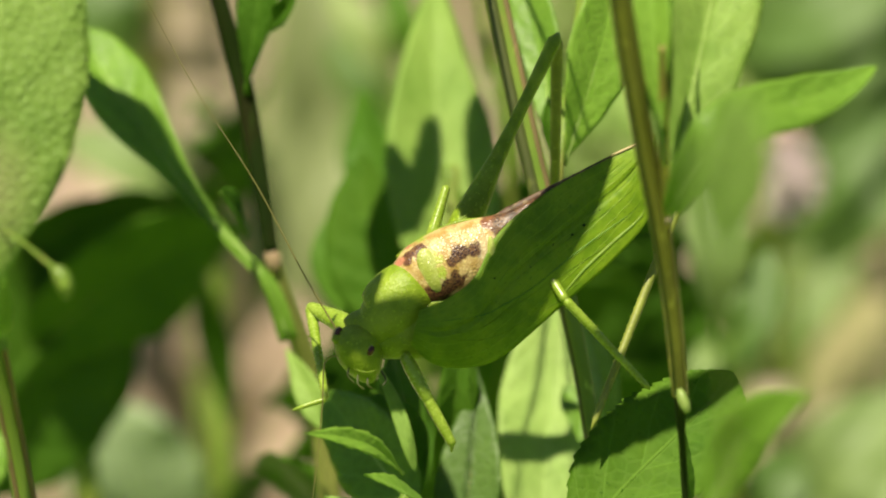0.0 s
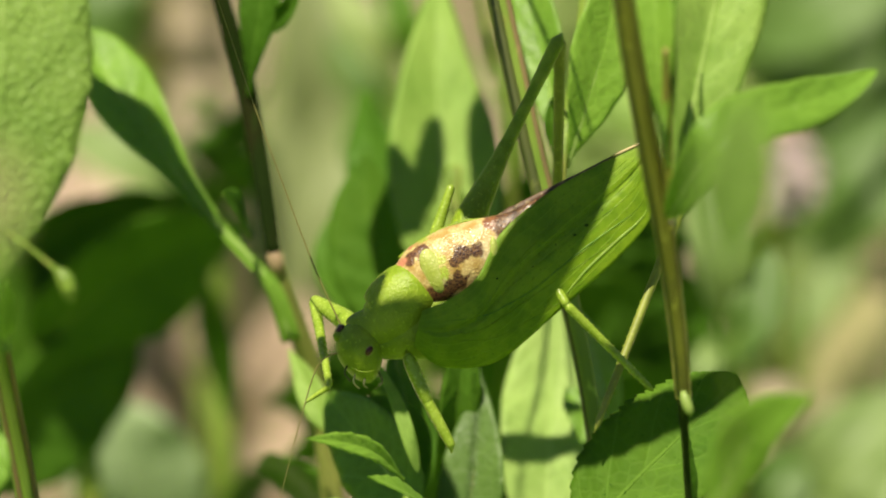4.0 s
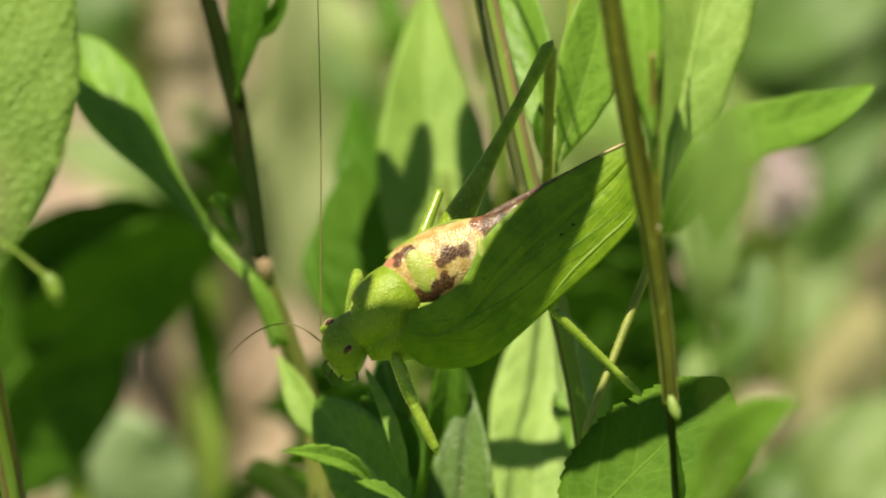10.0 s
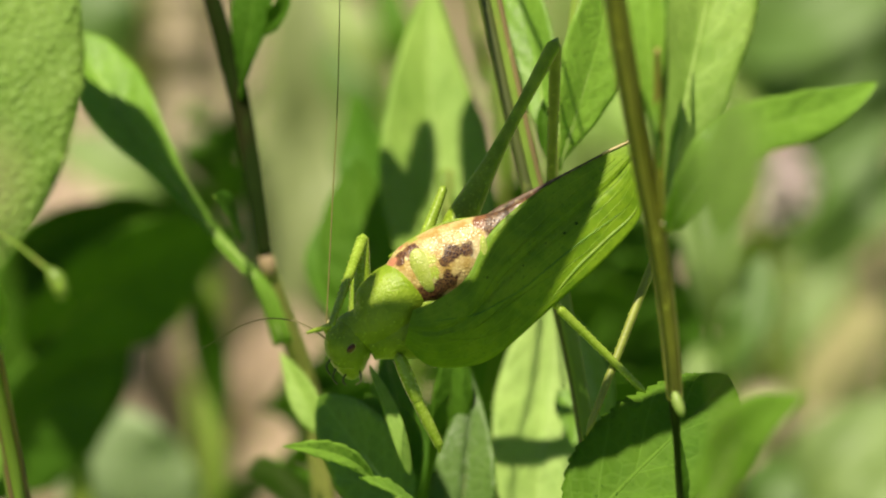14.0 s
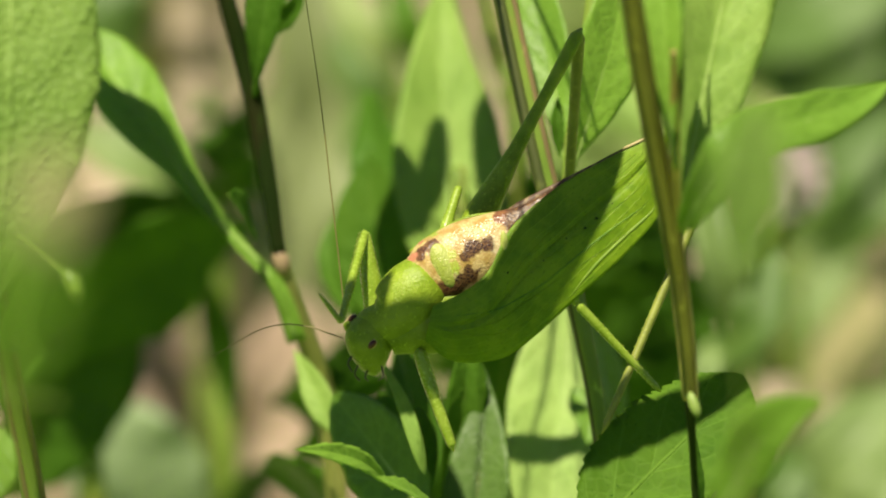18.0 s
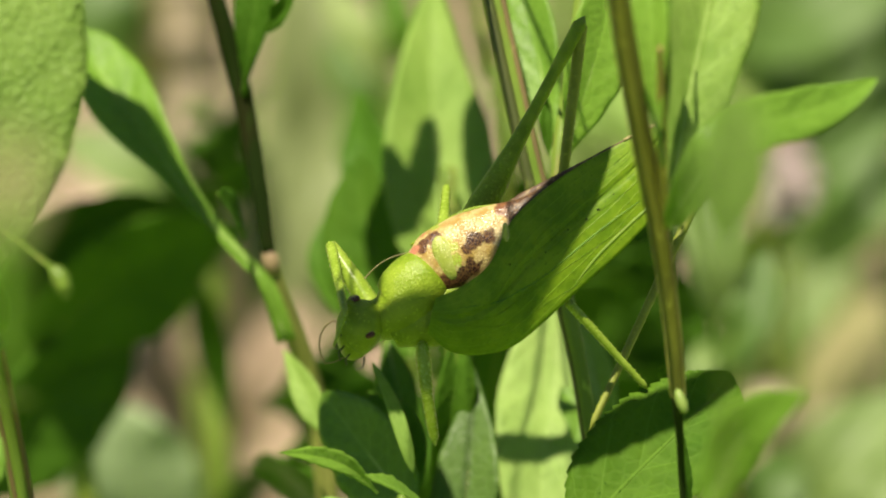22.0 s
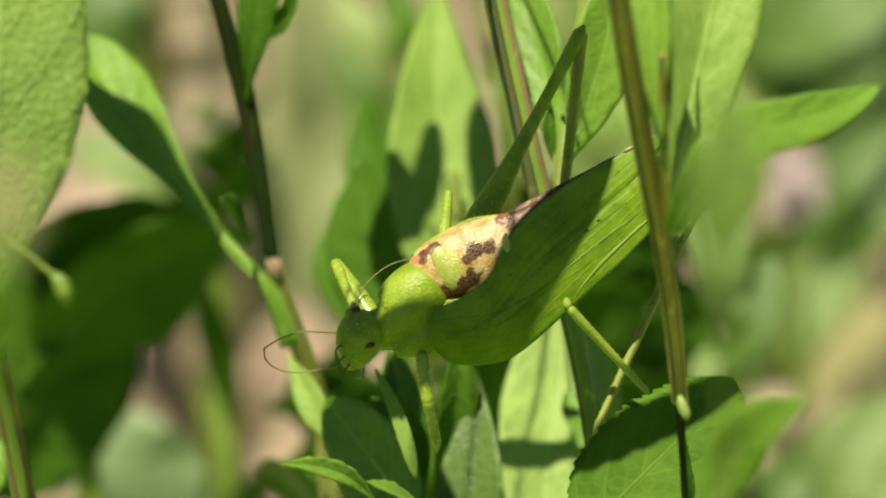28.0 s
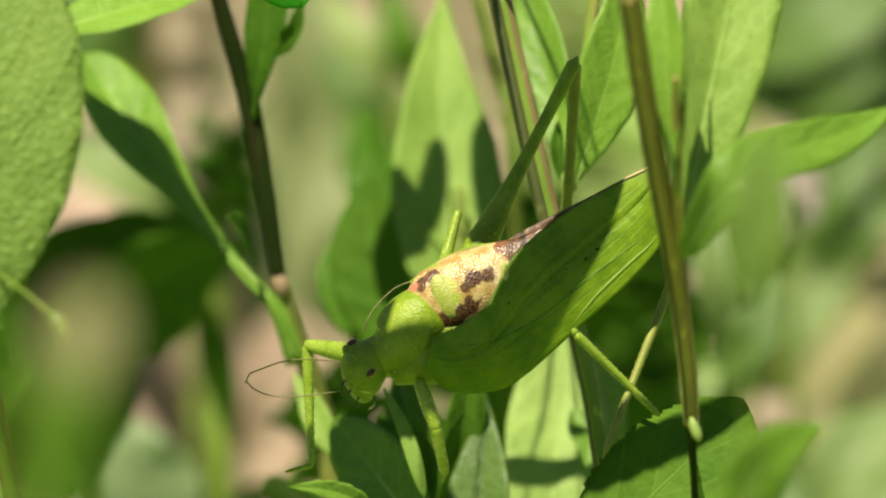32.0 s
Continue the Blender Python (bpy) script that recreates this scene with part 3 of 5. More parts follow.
def twin_stem_weed():
    p = plant("weed with a ribbed green and reddish stem behind the wings", (1090, 1040, 32))
    stem(p, ((868, -60, 34), (905, 110, 32), (948, 300, 30), (985, 440, 29), (1012, 560, 29), (1040, 700, 30), (1090, 1040, 32)), (1.3, 1.4, 1.4, 1.35, 1.2, 1.05, 1.1), STEM_GREEN, label="ribbed green stem with reddish edge")
    # the olive ridge paints the stem's shaded side
    for dx, mat, thick in ((-10, SHADED_OLIVE, 0.8), (15, STEM_RED, 0.4)):
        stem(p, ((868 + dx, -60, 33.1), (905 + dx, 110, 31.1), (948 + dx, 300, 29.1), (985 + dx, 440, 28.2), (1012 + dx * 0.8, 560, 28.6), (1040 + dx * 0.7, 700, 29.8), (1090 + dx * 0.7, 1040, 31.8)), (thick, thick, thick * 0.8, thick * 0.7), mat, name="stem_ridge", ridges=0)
    rooted(p, 1090, 1040, 32, 1.3, STEM_BROWN)
    # the upper part of the weed, whose leaves throw the dappled shade
    stem(p, ((870, -50, 34), (800, -340, 36), (745, -640, 38), (715, -960, 40)), (1.35, 1.2, 1.0, 0.7), STEM_GREEN, name="upper_stem")
    for spot, hub in (
        (((1062, 90, -4, 62), (1006, 262, -4, 60), (914, 430, -5, 58), (846, 604, -5, 57), 3.1, "leaf that shades the wings"  , 91), (748, -620, 38)),
        (((930, 508, -5, 110), (835, 548, -5, 108), (715, 598, -4, 106), (540, 588, -2, 106), 3.1, "leaf that shades the head", 92), (800, -340, 36)),
        (((598, 705, -2, 110), (604, 630, -2, 110), (636, 550, -2, 110), (676, 466, -2, 110), 2.5, "", 104), (790, -400, 36)),
        (((704, 510, 95, 60), (700, 430, 95, 60), (700, 355, 95, 60), (704, 264, 95, 60), 4.3, "", 93), (795, -360, 36)),
        (((754, 420, 95, 66), (754, 320, 95, 66), (754, 230, 95, 66), (752, 130, 95, 66), 1.6, "", 98), (780, -440, 37)),
        (((930, 440, 92, 62), (908, 350, 94, 62), (886, 260, 95, 62), (834, 112, 97, 62), 5.2, "", 99), (765, -520, 37)),
        (((1330, 610, 3, 88), (1200, 676, 2, 86), (1084, 740, 1, 86), (960, 828, 0, 86), 2.3, "", 94), (868, -60, 34)),
        (((826, 410, 6, 56), (900, 280, 9, 56), (980, 130, 13, 56), (1100, -90, 18, 56), 5.6, "", 96), (800, -340, 36)),
        (((560, 690, 40, 92), (640, 790, 40, 92), (720, 910, 40, 92), (790, 1060, 40, 92), 7.6, "", 101), (780, -440, 37)),
        (((700, 590, 58, 92), (712, 680, 57, 92), (722, 770, 56, 92), (728, 860, 55, 92), 3.0, "", 108), (785, -420, 37)),
        (((1050, 806, 64, 80), (985, 822, 64, 80), (925, 834, 63, 80), (850, 850, 62, 80), 1.6, "", 97), (850, -140, 35))):
        shade_leaf(p, spot, hub)
    stem(p, ((1042, -60, 38), (1020, 120, 36), (996, 260, 33), (985, 420, 30)), (0.75, 0.75, 0.7, 0.6), STEM_GREEN, name="side_shoot", ridges=3)
    leaf(p, ((990, 320, 40), (972, 170, 44), (946, 40, 48), (905, -120, 54)), 3.4, (-0.3, -0.2, 1), LEAF_FRESH, "thin bright leaf lit from behind", fat=0.6, fold=0.25, seed=41)
    leaf(p, ((1002, 300, 33), (1042, 170, 33), (1078, 40, 34), (1100, -110, 36)), 4.6, (0.4, -0.15, 1), LEAF_FRESH, fat=0.55, fold=0.2, seed=42)
    leaf(p, ((978, 280, 36), (972, 220, 36), (976, 170, 37)), 0.9, (0.3, 0.3, 1), LEAF_DEEP, seed=43, rib=0.12)


def front_stem_weed():
    p = plant("weed with a straight brownish grooved stem and upright pale leaves", (1230, 1060, -10))
    pts = ((1092, -60, -66), (1118, 110, -55), (1150, 290, -46), (1176, 430, -39), (1196, 580, -30), (1207, 705, -23))
    stem(p, pts, (1.15, 1.2, 1.15, 1.05, 0.95, 0.85), STEM_TAN, label="straight brownish grooved stem", ridges=4, ridge=0.14, steps=44)
    for dx, mat, thick in ((-12, SHADED_OLIVE, 0.38), (2, STEM_RED, 0.22), (8, STEM_TAN, 0.3), (14, STEM_RED, 0.2)):
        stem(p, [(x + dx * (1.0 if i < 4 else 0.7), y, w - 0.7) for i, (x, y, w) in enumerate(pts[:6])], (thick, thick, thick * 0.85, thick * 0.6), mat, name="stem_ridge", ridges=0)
    stem(p, ((1205, 690, -24), (1211, 790, -18), (1216, 880, -14), (1230, 1060, -10)), (0.7, 0.42, 0.4, 0.5), STEM_DARK, name="lower_stalk", label="thin dark lower stem")
    rooted(p, 1230, 1060, -10, 0.6, STEM_GREEN)
    stem(p, ((1176, 90, -56), (1179, 180, -52), (1180, 290, -47), (1185, 405, -41)), (0.3, 0.55, 0.65, 0.5), STEM_TAN, name="side_shoot", ridges=3)
    part("node", ball(at(1187, 399, -49), way(0, 1, 0) * 0.0004, way(1, 0, 0) * 0.0003, way(0, 0, 1) * 0.0005, 8, 10), STEM_DRY, p, "small whitish scar")
    part("bud", ball(at(1213, 716, -26), way(0.35, -1, 0.2) * 0.0016, way(1, 0.35, 0) * 0.00068, way(0, 0, 1) * 0.0008), BUD, p, "small pale green bud")
    leaf(p, ((1190, 395, -40), (1207, 280, -38), (1232, 150, -36), (1264, 0, -32), (1300, -180, -26), (1322, -330, -20)), 5.9, (0.3, 0.15, 1), LEAF_SIDE, "upright pale folded leaf", fat=0.6, sharp=0.8, fold=0.3, seed=51, rib=0.4)
    leaf(p, ((1180, 300, -50), (1166, 150, -52), (1160, 20, -52), (1150, -120, -50)), 2.4, (-0.35, 0.1, 1), LEAF_FRESH, fat=0.6, fold=0.5, seed=52)
    leaf(p, ((1181, 260, -50), (1184, 160, -50), (1186, 60, -48), (1196, -60, -44)), 0.65, (0.5, 0.2, 1), LEAF_DEEP, fold=0.3, seed=53, rib=0.15)
    SWAYING["side"] = leaf(p, ((1192, 400, -50), (1256, 292, -62), (1330, 226, -60), (1420, 203, -54), (1500, 172, -48), (1560, 138, -44)), 3.6, (0.03, 0.36, 0.95), LEAF_FRESH, "long fresh green leaf reaching sideways with wavy edge", fat=0.38, sharp=0.75, fold=0.14, wave=0.1, seed=54, rib=0.3, steps=60)


def toothed_leaf_weed():
    p = plant("weed with a broad toothed leaf, shaded and lit through", (1180, 1060, 14))
    stem(p, ((1105, 905, 4), (1130, 960, 8), (1180, 1060, 14)), (0.7, 0.9, 1.0), STEM_GREEN)
    rooted(p, 1180, 1060, 14, 1.0, STEM_GREEN)
    leaf(p, ((1036, 960, -2), (1104, 872, 0), (1188, 790, 2), (1262, 714, 4), (1300, 664, 5)), 7.6, (-0.25, 0.3, 1), LEAF_TOOTHED, "broad toothed leaf, dark where shaded, lit below", fat=0.42, sharp=0.75, steps=130, rib_material=LEAF_TOOTHED, teeth=22, tooth=0.07, fold=0.12, wave=0.05, seed=61, rib=0.45)
    leaf(p, ((1205, 740, -10), (1212, 800, -10), (1222, 860, -10), (1228, 930, -9)), 1.1, (0.9, 0.1, 0.6), LEAF_DEEP, seed=62, rib=0.2)


def front_leaves():
    p = plant("near weed with soft pale leaves close before the camera", (1320, 1100, -110))
    stem(p, ((1290, 480, -258), (1292, 720, -222), (1300, 960, -150), (1320, 1100, -110)), (0.2, 0.25, 0.45, 0.6), STEM_GREEN)
    rooted(p, 1320, 1100, -110, 1.0, STEM_GREEN)
    leaf(p, ((1240, 950, -96), (1296, 828, -100), (1356, 748, -106), (1440, 703, -112)), 3.5, (-0.2, 0.15, 1), LEAF_FRESH, "blurred fresh leaf", fat=0.5, fold=0.15, seed=71)
    leaf(p, ((1290, 480, -258), (1296, 380, -260), (1306, 270, -262), (1318, 150, -264)), 3.8, (0.1, 0.8, 0.8), LEAF_PALE, "narrow pale leaf, much blurred", fat=0.5, fold=0.2, seed=73)
    q = SWAYING["near"] = plant("near weed with a browned leaf tip close before the camera", (-60, 1500, -430))
    stem(q, ((-70, 420, -452), (-80, 700, -446), (-60, 1500, -430)), (0.8, 1.0, 1.2), STEM_GREEN)
    rooted(q, -60, 1500, -430, 1.2, STEM_GREEN)
    leaf(q, ((-60, 670, -452), (-30, 570, -454), (-22, 480, -456), (-20, 410, -456)), 2.6, (0.1, 0.3, 1), LEAF_FRESH, fat=0.5, sharp=0.6, seed=74)
    leaf(q, ((0, 450, -450), (14, 380, -450), (20, 325, -450), (26, 265, -450)), 2.8, (-0.1, 0.3, 1), LEAF_SERE, "withered brown leaf tip", fat=0.5, sharp=0.5, seed=75)
    stem(q, ((-60, 700, -200), (10, 716, -190), (60, 722, -186)), (0.5, 0.4, 0.3), STEM_GREEN, name="tendril", ridges=0)


def back_weeds():
    p = plant("weed with big leaves, shade put into their dark colour, out of focus", (200, 1300, 190), "weed")
    stem(p, ((120, 500, 180), (150, 800, 184), (200, 1300, 190)), (1.5, 1.8, 2.0), STEM_GREEN)
    rooted(p, 200, 1300, 190, 2.0, STEM_GREEN)
    # the shade over this weed is painted in by the dark leaf colour
    leaf(p, ((60, 620, 175), (180, 520, 172), (310, 440, 170), (440, 400, 172)), 9.5, (0.05, -0.95, 1), LEAF_SHADE_TONE, fat=0.42, sharp=0.7, seed=81)
    leaf(p, ((30, 446, 178), (130, 398, 177), (240, 376, 176), (360, 380, 175)), 5.5, (0.05, -0.95, 1), LEAF_SHADE_TONE, fat=0.5, sharp=0.6, seed=109)
    leaf(p, ((200, 440, 184), (140, 580, 186), (90, 720, 188), (50, 860, 190)), 9.5, (0.05, -0.95, 1), LEAF_SHADE_TONE, fat=0.5, sharp=0.6, seed=82)
    leaf(p, ((90, 372, 186), (90, 490, 188), (50, 640, 190), (10, 760, 190)), 9.5, (0.05, -0.95, 1), LEAF_SHADE_TONE, fat=0.5, sharp=0.6, seed=83)
    leaf(p, ((40, 720, 178), (70, 590, 180), (110, 460, 182), (150, 385, 184)), 9.0, (0.05, -0.95, 1), LEAF_SHADE_TONE, fat=0.5, sharp=0.6, seed=105)
    leaf(p, ((-40, 880, 176), (50, 770, 178), (130, 670, 180), (215, 575, 182)), 9.0, (0.05, -0.95, 1), LEAF_SHADE_TONE, fat=0.5, sharp=0.6, seed=106)
    leaf(p, ((352, 470, 205), (372, 560, 210), (392, 650, 214), (408, 760, 218)), 2.4, (0.05, -0.95, 1), LEAF_SHADE_TONE, fat=0.5, seed=84)
    p = plant("weed with bluish-green leaves near the soil, out of focus", (300, 1500, 260))
    stem(p, ((300, 900, 255), (300, 1500, 260)), (1.5, 2.0), STEM_GREEN)
    rooted(p, 300, 1500, 260, 2.0, STEM_GREEN)
    leaf(p, ((285, 980, 240), (250, 874, 236), (210, 784, 234), (178, 712, 234)), 9.5, (-0.1, 0.1, 1), LEAF_BLUE, fat=0.42, sharp=0.7, seed=85)
    leaf(p, ((380, 980, 260), (420, 900, 262), (460, 850, 266), (520, 830, 270)), 5.0, (0.1, -0.9, 1), LEAF_SHADE_TONE, seed=86)
    # added stalk and pale leaves that stand in for sunlit tan soil
    p = plant("added weed with pinkish tan leaves for the tan soil patches, out of focus", (400, 1500, 440))
    stem(p, ((405, 560, 436), (400, 900, 438), (400, 1500, 440)), (1.2, 1.5, 1.8), STEM_DRY, ridges=0)
    rooted(p, 400, 1500, 440, 1.8, STEM_DRY)
    leaf(p, ((380, 800, 430), (340, 720, 426), (310, 640, 424), (292, 530, 424)), 9.0, (0.0, 0.8, 0.7), LEAF_DRY, fat=0.5, sharp=0.7, seed=87)
    leaf(p, ((440, 860, 420), (490, 760, 416), (510, 650, 414), (512, 520, 414)), 8.5, (0.0, 0.8, 0.7), LEAF_DRY, fat=0.5, sharp=0.7, seed=88)
    for x0, y0, x1, y1, w, r in ((325, -80, 345, 420, 420, 3.6), (365, -80, 390, 330, 500, 3.0), (236, -60, 250, 240, 520, 2.6), (838, -60, 905, 320, 150, 0.7), (880, -60, 936, 400, 280, 1.2), (1300, 900, 1380, 760, 300, 3.0)):
        q = at(x1, y1, w)
        k = thing("dry_stalk", q, "pale dead stalk among the weeds, out of focus", "stalk", "dead stalks")
        for f in (0.3, 0.62):
            part("joint", ball(at(x0 + (x1 - x0) * f, y0 + (y1 - y0) * f, w), way(x1 - x0, y0 - y1, 0) * r * MM * 0.7, way(y1 - y0, x1 - x0, 0) * r * MM * 1.15, way(0, 0, 1) * r * MM * 1.15, 8, 12), STEM_DRY if w > 290 else STEM_GREEN, k)
        part("stalk", tube([at(x0, y0, w), at((x0 + x1) / 2 + 6, (y0 + y1) / 2, w + 2), q, *down_to_ground(x1 + (x1 - x0) * 0.15, y1 + 60, w + 6, 12)[1:]], (r * 0.9, r, r), 10, 20), STEM_DRY if w > 290 else STEM_GREEN, k)
    k = thing("blossom", at(1392, 318, 330), "faded pinkish blossom head, out of focus", "flower")
    for i in range(11):
        a = math.tau * i / 11
        part("petal", ball(at(1392 + 22 * math.cos(a), 318 + 30 * math.sin(a), 330), way(math.cos(a), -math.sin(a), 0.3) * 0.0042, way(-math.sin(a), -math.cos(a), 0) * 0.0018, way(0, 0, 1) * 0.0009, 6, 8), BLOOM, k)
    part("disc", ball(at(1392, 318, 327), way(1, 0, 0) * 0.0022, way(0, 1, 0) * 0.0022, way(0, 0, 1) * 0.0016, 8, 10), BLOOM, k)
    part("stalk", tube([at(1392, 322, 332), at(1380, 420, 334), *down_to_ground(1370, 560, 340)], (0.7, 0.9, 1.0), 8, 16), STEM_GREEN, k)


def wild_growth():
    """The rest of the bank: weeds with upright, leaning leaves, thinning out over the soil."""
    rnd = random.Random(5)
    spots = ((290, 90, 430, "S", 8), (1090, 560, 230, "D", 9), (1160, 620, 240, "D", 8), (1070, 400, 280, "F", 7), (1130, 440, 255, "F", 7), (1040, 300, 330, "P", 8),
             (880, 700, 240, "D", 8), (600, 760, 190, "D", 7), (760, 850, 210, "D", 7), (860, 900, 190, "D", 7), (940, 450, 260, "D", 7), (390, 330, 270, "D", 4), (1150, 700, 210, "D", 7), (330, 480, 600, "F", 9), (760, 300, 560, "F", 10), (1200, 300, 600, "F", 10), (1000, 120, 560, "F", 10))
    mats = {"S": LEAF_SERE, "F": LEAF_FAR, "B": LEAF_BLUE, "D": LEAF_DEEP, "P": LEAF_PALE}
    for x, y, w, kind, wide in spots:
        p = plant("leafy weed of the bank, out of focus", (x, y + 500, w))
        lx = rnd.uniform(-40, 40)
        stem(p, ((x + lx * 0.3, y - 60, w), (x + lx * 0.5, y + 150, w + 3), (x + lx, y + 360, w + 6)), (0.8, 1.2, 1.5), STEM_GREEN, ridges=0, steps=10)
        rooted(p, x + lx, y + 360, w + 6, 1.5, STEM_GREEN)
        for i in range(4):
            a = (-0.9, 0.75, -0.25, 0.4)[i] + rnd.uniform(-0.25, 0.25)
            ln = rnd.uniform(120, 190)
            bx, by = x + lx * 0.4, y + 60 - i * 30
            tx, ty = bx + math.sin(a) * ln, by - math.cos(a) * ln
            f = (rnd.uniform(-0.3, 0.3), rnd.uniform(-1.0, -0.7) if kind in "DS" else rnd.uniform(0.2, 0.9), 1)
            leaf(p, ((bx, by, w), ((bx + tx) / 2, (by + ty) / 2 - 12, w - 5), (tx, ty, w + rnd.uniform(-8, 8))), wide * rnd.uniform(0.75, 1.15), f, mats[kind], seed=rnd.randrange(999), steps=14)
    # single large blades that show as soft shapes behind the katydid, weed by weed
    # D blades fill dark gaps, the shade in their colour
    H, M, D, F, S = LEAF_HAZE, LEAF_MID, LEAF_SHADE_TONE, LEAF_FAR, LEAF_SOFT
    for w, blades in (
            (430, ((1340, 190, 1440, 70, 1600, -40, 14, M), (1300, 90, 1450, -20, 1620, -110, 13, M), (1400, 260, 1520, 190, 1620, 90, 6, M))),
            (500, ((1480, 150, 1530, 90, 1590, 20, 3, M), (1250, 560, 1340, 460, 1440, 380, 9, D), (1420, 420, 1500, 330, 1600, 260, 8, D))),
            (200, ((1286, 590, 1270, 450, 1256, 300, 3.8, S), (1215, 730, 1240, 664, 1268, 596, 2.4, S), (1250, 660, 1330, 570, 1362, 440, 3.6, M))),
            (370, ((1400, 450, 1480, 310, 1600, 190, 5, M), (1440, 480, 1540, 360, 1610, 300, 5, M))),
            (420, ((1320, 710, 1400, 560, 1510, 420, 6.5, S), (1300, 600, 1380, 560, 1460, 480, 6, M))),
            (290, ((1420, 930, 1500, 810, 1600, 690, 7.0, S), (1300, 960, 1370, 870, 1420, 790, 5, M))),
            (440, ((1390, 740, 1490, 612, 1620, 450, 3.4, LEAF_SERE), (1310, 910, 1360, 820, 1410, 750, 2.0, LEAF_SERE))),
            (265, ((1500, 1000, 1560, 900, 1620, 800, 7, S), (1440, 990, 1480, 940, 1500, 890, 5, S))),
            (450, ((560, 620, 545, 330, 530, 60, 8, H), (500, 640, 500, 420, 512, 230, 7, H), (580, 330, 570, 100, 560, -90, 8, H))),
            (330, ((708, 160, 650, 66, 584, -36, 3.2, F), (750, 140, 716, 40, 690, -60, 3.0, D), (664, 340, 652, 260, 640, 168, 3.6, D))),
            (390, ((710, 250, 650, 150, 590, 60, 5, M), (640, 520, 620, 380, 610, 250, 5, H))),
            (400, ((350, 340, 230, 290, 100, 230, 5.5, S), (240, 110, 180, 30, 120, -60, 8, M)))):
        bx, by = blades[0][0], blades[0][1]
        p = plant("weed with large soft leaves, out of focus", (bx, by + 420, w))
        stem(p, ((bx, by, w), (bx + 6, by + 160, w + 4), (bx + 14, by + 320, w + 8)), (0.9, 1.2, 1.5), STEM_GREEN, ridges=0, steps=10)
        rooted(p, bx + 14, by + 320, w + 8, 1.5, STEM_GREEN)
        for x0, y0, x1, y1, x2, y2, wide, mat in blades:
            if (x0, y0) != (bx, by):
                part("petiole", tube([at(bx, by + 60, w), at((bx + x0) / 2, (by + y0) / 2 + 50, w + 2), at(x0, y0, w)], (0.6, 0.5, 0.6), 8, 10), STEM_GREEN, p)
            leaf(p, ((x0, y0, w), (x1, y1, w - 3), (x2, y2, w + 2)), wide, (rnd.uniform(-0.15, 0.15), -0.8 if mat is D else 0.55, 1), mat, fat=0.5, sharp=0.7, seed=rnd.randrange(999), steps=18)
    # short grass: thin and pale over the bare soil; unseen, green and thick all about, added for its green bounce
    for name, count, mat, label in (("grass", 2600, LEAF_FAR, "thin pale grass over the soil, out of focus"), ("turf", 14000, LEAF_TURF, "unseen short green turf, added to bounce green light")):
        verts, faces, uvs = [], [], []
        for i in range(count):
            x, y = (rnd.uniform(-0.35, 0.35), rnd.uniform(0.45, 1.8)) if name == "grass" else (rnd.gauss(0, 1.1), rnd.gauss(0.0, 1.2))
            if name == "turf" and abs(x) < 0.4 and 0.0 < y < 1.9:
                continue
            h, a, lean = rnd.uniform(0.03, 0.11), rnd.uniform(0, 6.28), rnd.uniform(0.1, 0.7)
            o, d, wd = Vector((x, y, 0.0)), Vector((math.cos(a), math.sin(a), 0)), rnd.uniform(0.0012, 0.003)
            s = Vector((-d.y, d.x, 0))
            n = len(verts)
            for k, f in ((0, 1.0), (0.5, 0.85), (0.85, 0.5), (1.0, 0.05)):
                c = o + Vector((0, 0, h * k * (1 - 0.3 * k * lean))) + d * (h * lean * k * k)
                verts += [c - s * wd * f, c + s * wd * f, c + d * 0.0003]
                uvs += [(k, -1), (k, 1), (k, 0)]
            for k in range(3):
                m = n + k * 3
                faces += [(m, m + 2, m + 5, m + 3), (m + 2, m + 1, m + 4, m + 5), (m + 1, m, m + 3, m + 4)]
        g = new(name, mesh_from(name, verts, faces, uvs))
        g.data.materials.append(mat)
        tagged(g, label, "grass", kind="stuff")


for build in (big_leaf_weed, forked_weed, centre_weed, low_weed, twin_stem_weed, front_stem_weed, toothed_leaf_weed, front_leaves, back_weeds, wild_growth):
    build()



# ---- the katydid ----
GREEN = wing_material("katydid_wing", (0.13, 0.25, 0.006), (0.235, 0.375, 0.014), (0.46, 0.72, 0.03), 0.3)
SHELL = skin_material("katydid_shell", (0.185, 0.29, 0.011), (0.305, 0.42, 0.032), rough=0.36, scale=1600, grain=0.00028, glow=0.2, spec=0.35)
LOBE = skin_material("glassy_lobe", (0.42, 0.5, 0.08), (0.6, 0.65, 0.22), rough=0.2, scale=2200, grain=0.0003, spec=0.6, glow=0.25)
LEG = skin_material("katydid_leg", (0.24, 0.36, 0.028), (0.35, 0.475, 0.06), rough=0.24, spec=0.55, scale=1500, grain=0.00004, glow=0.2)
FEELER = skin_material("antenna_brown", (0.13, 0.12, 0.03), (0.22, 0.2, 0.06), rough=0.45, scale=2000)
EYE = skin_material("eye_red_brown", (0.035, 0.01, 0.008), (0.09, 0.03, 0.02), rough=0.12, scale=4000, grain=0.00002)
EYE_RIM = skin_material("eye_rim", (0.36, 0.28, 0.12), (0.46, 0.38, 0.18), rough=0.4, scale=3000)
SHIN = skin_material("dull_shin", (0.17, 0.20, 0.03), (0.245, 0.28, 0.045), rough=0.5, scale=1500, grain=0.00004)
CREST = skin_material("dark_wing_crest", (0.045, 0.02, 0.012), (0.12, 0.065, 0.03), rough=0.5, scale=2600, tint=(0.26, 0.19, 0.09))

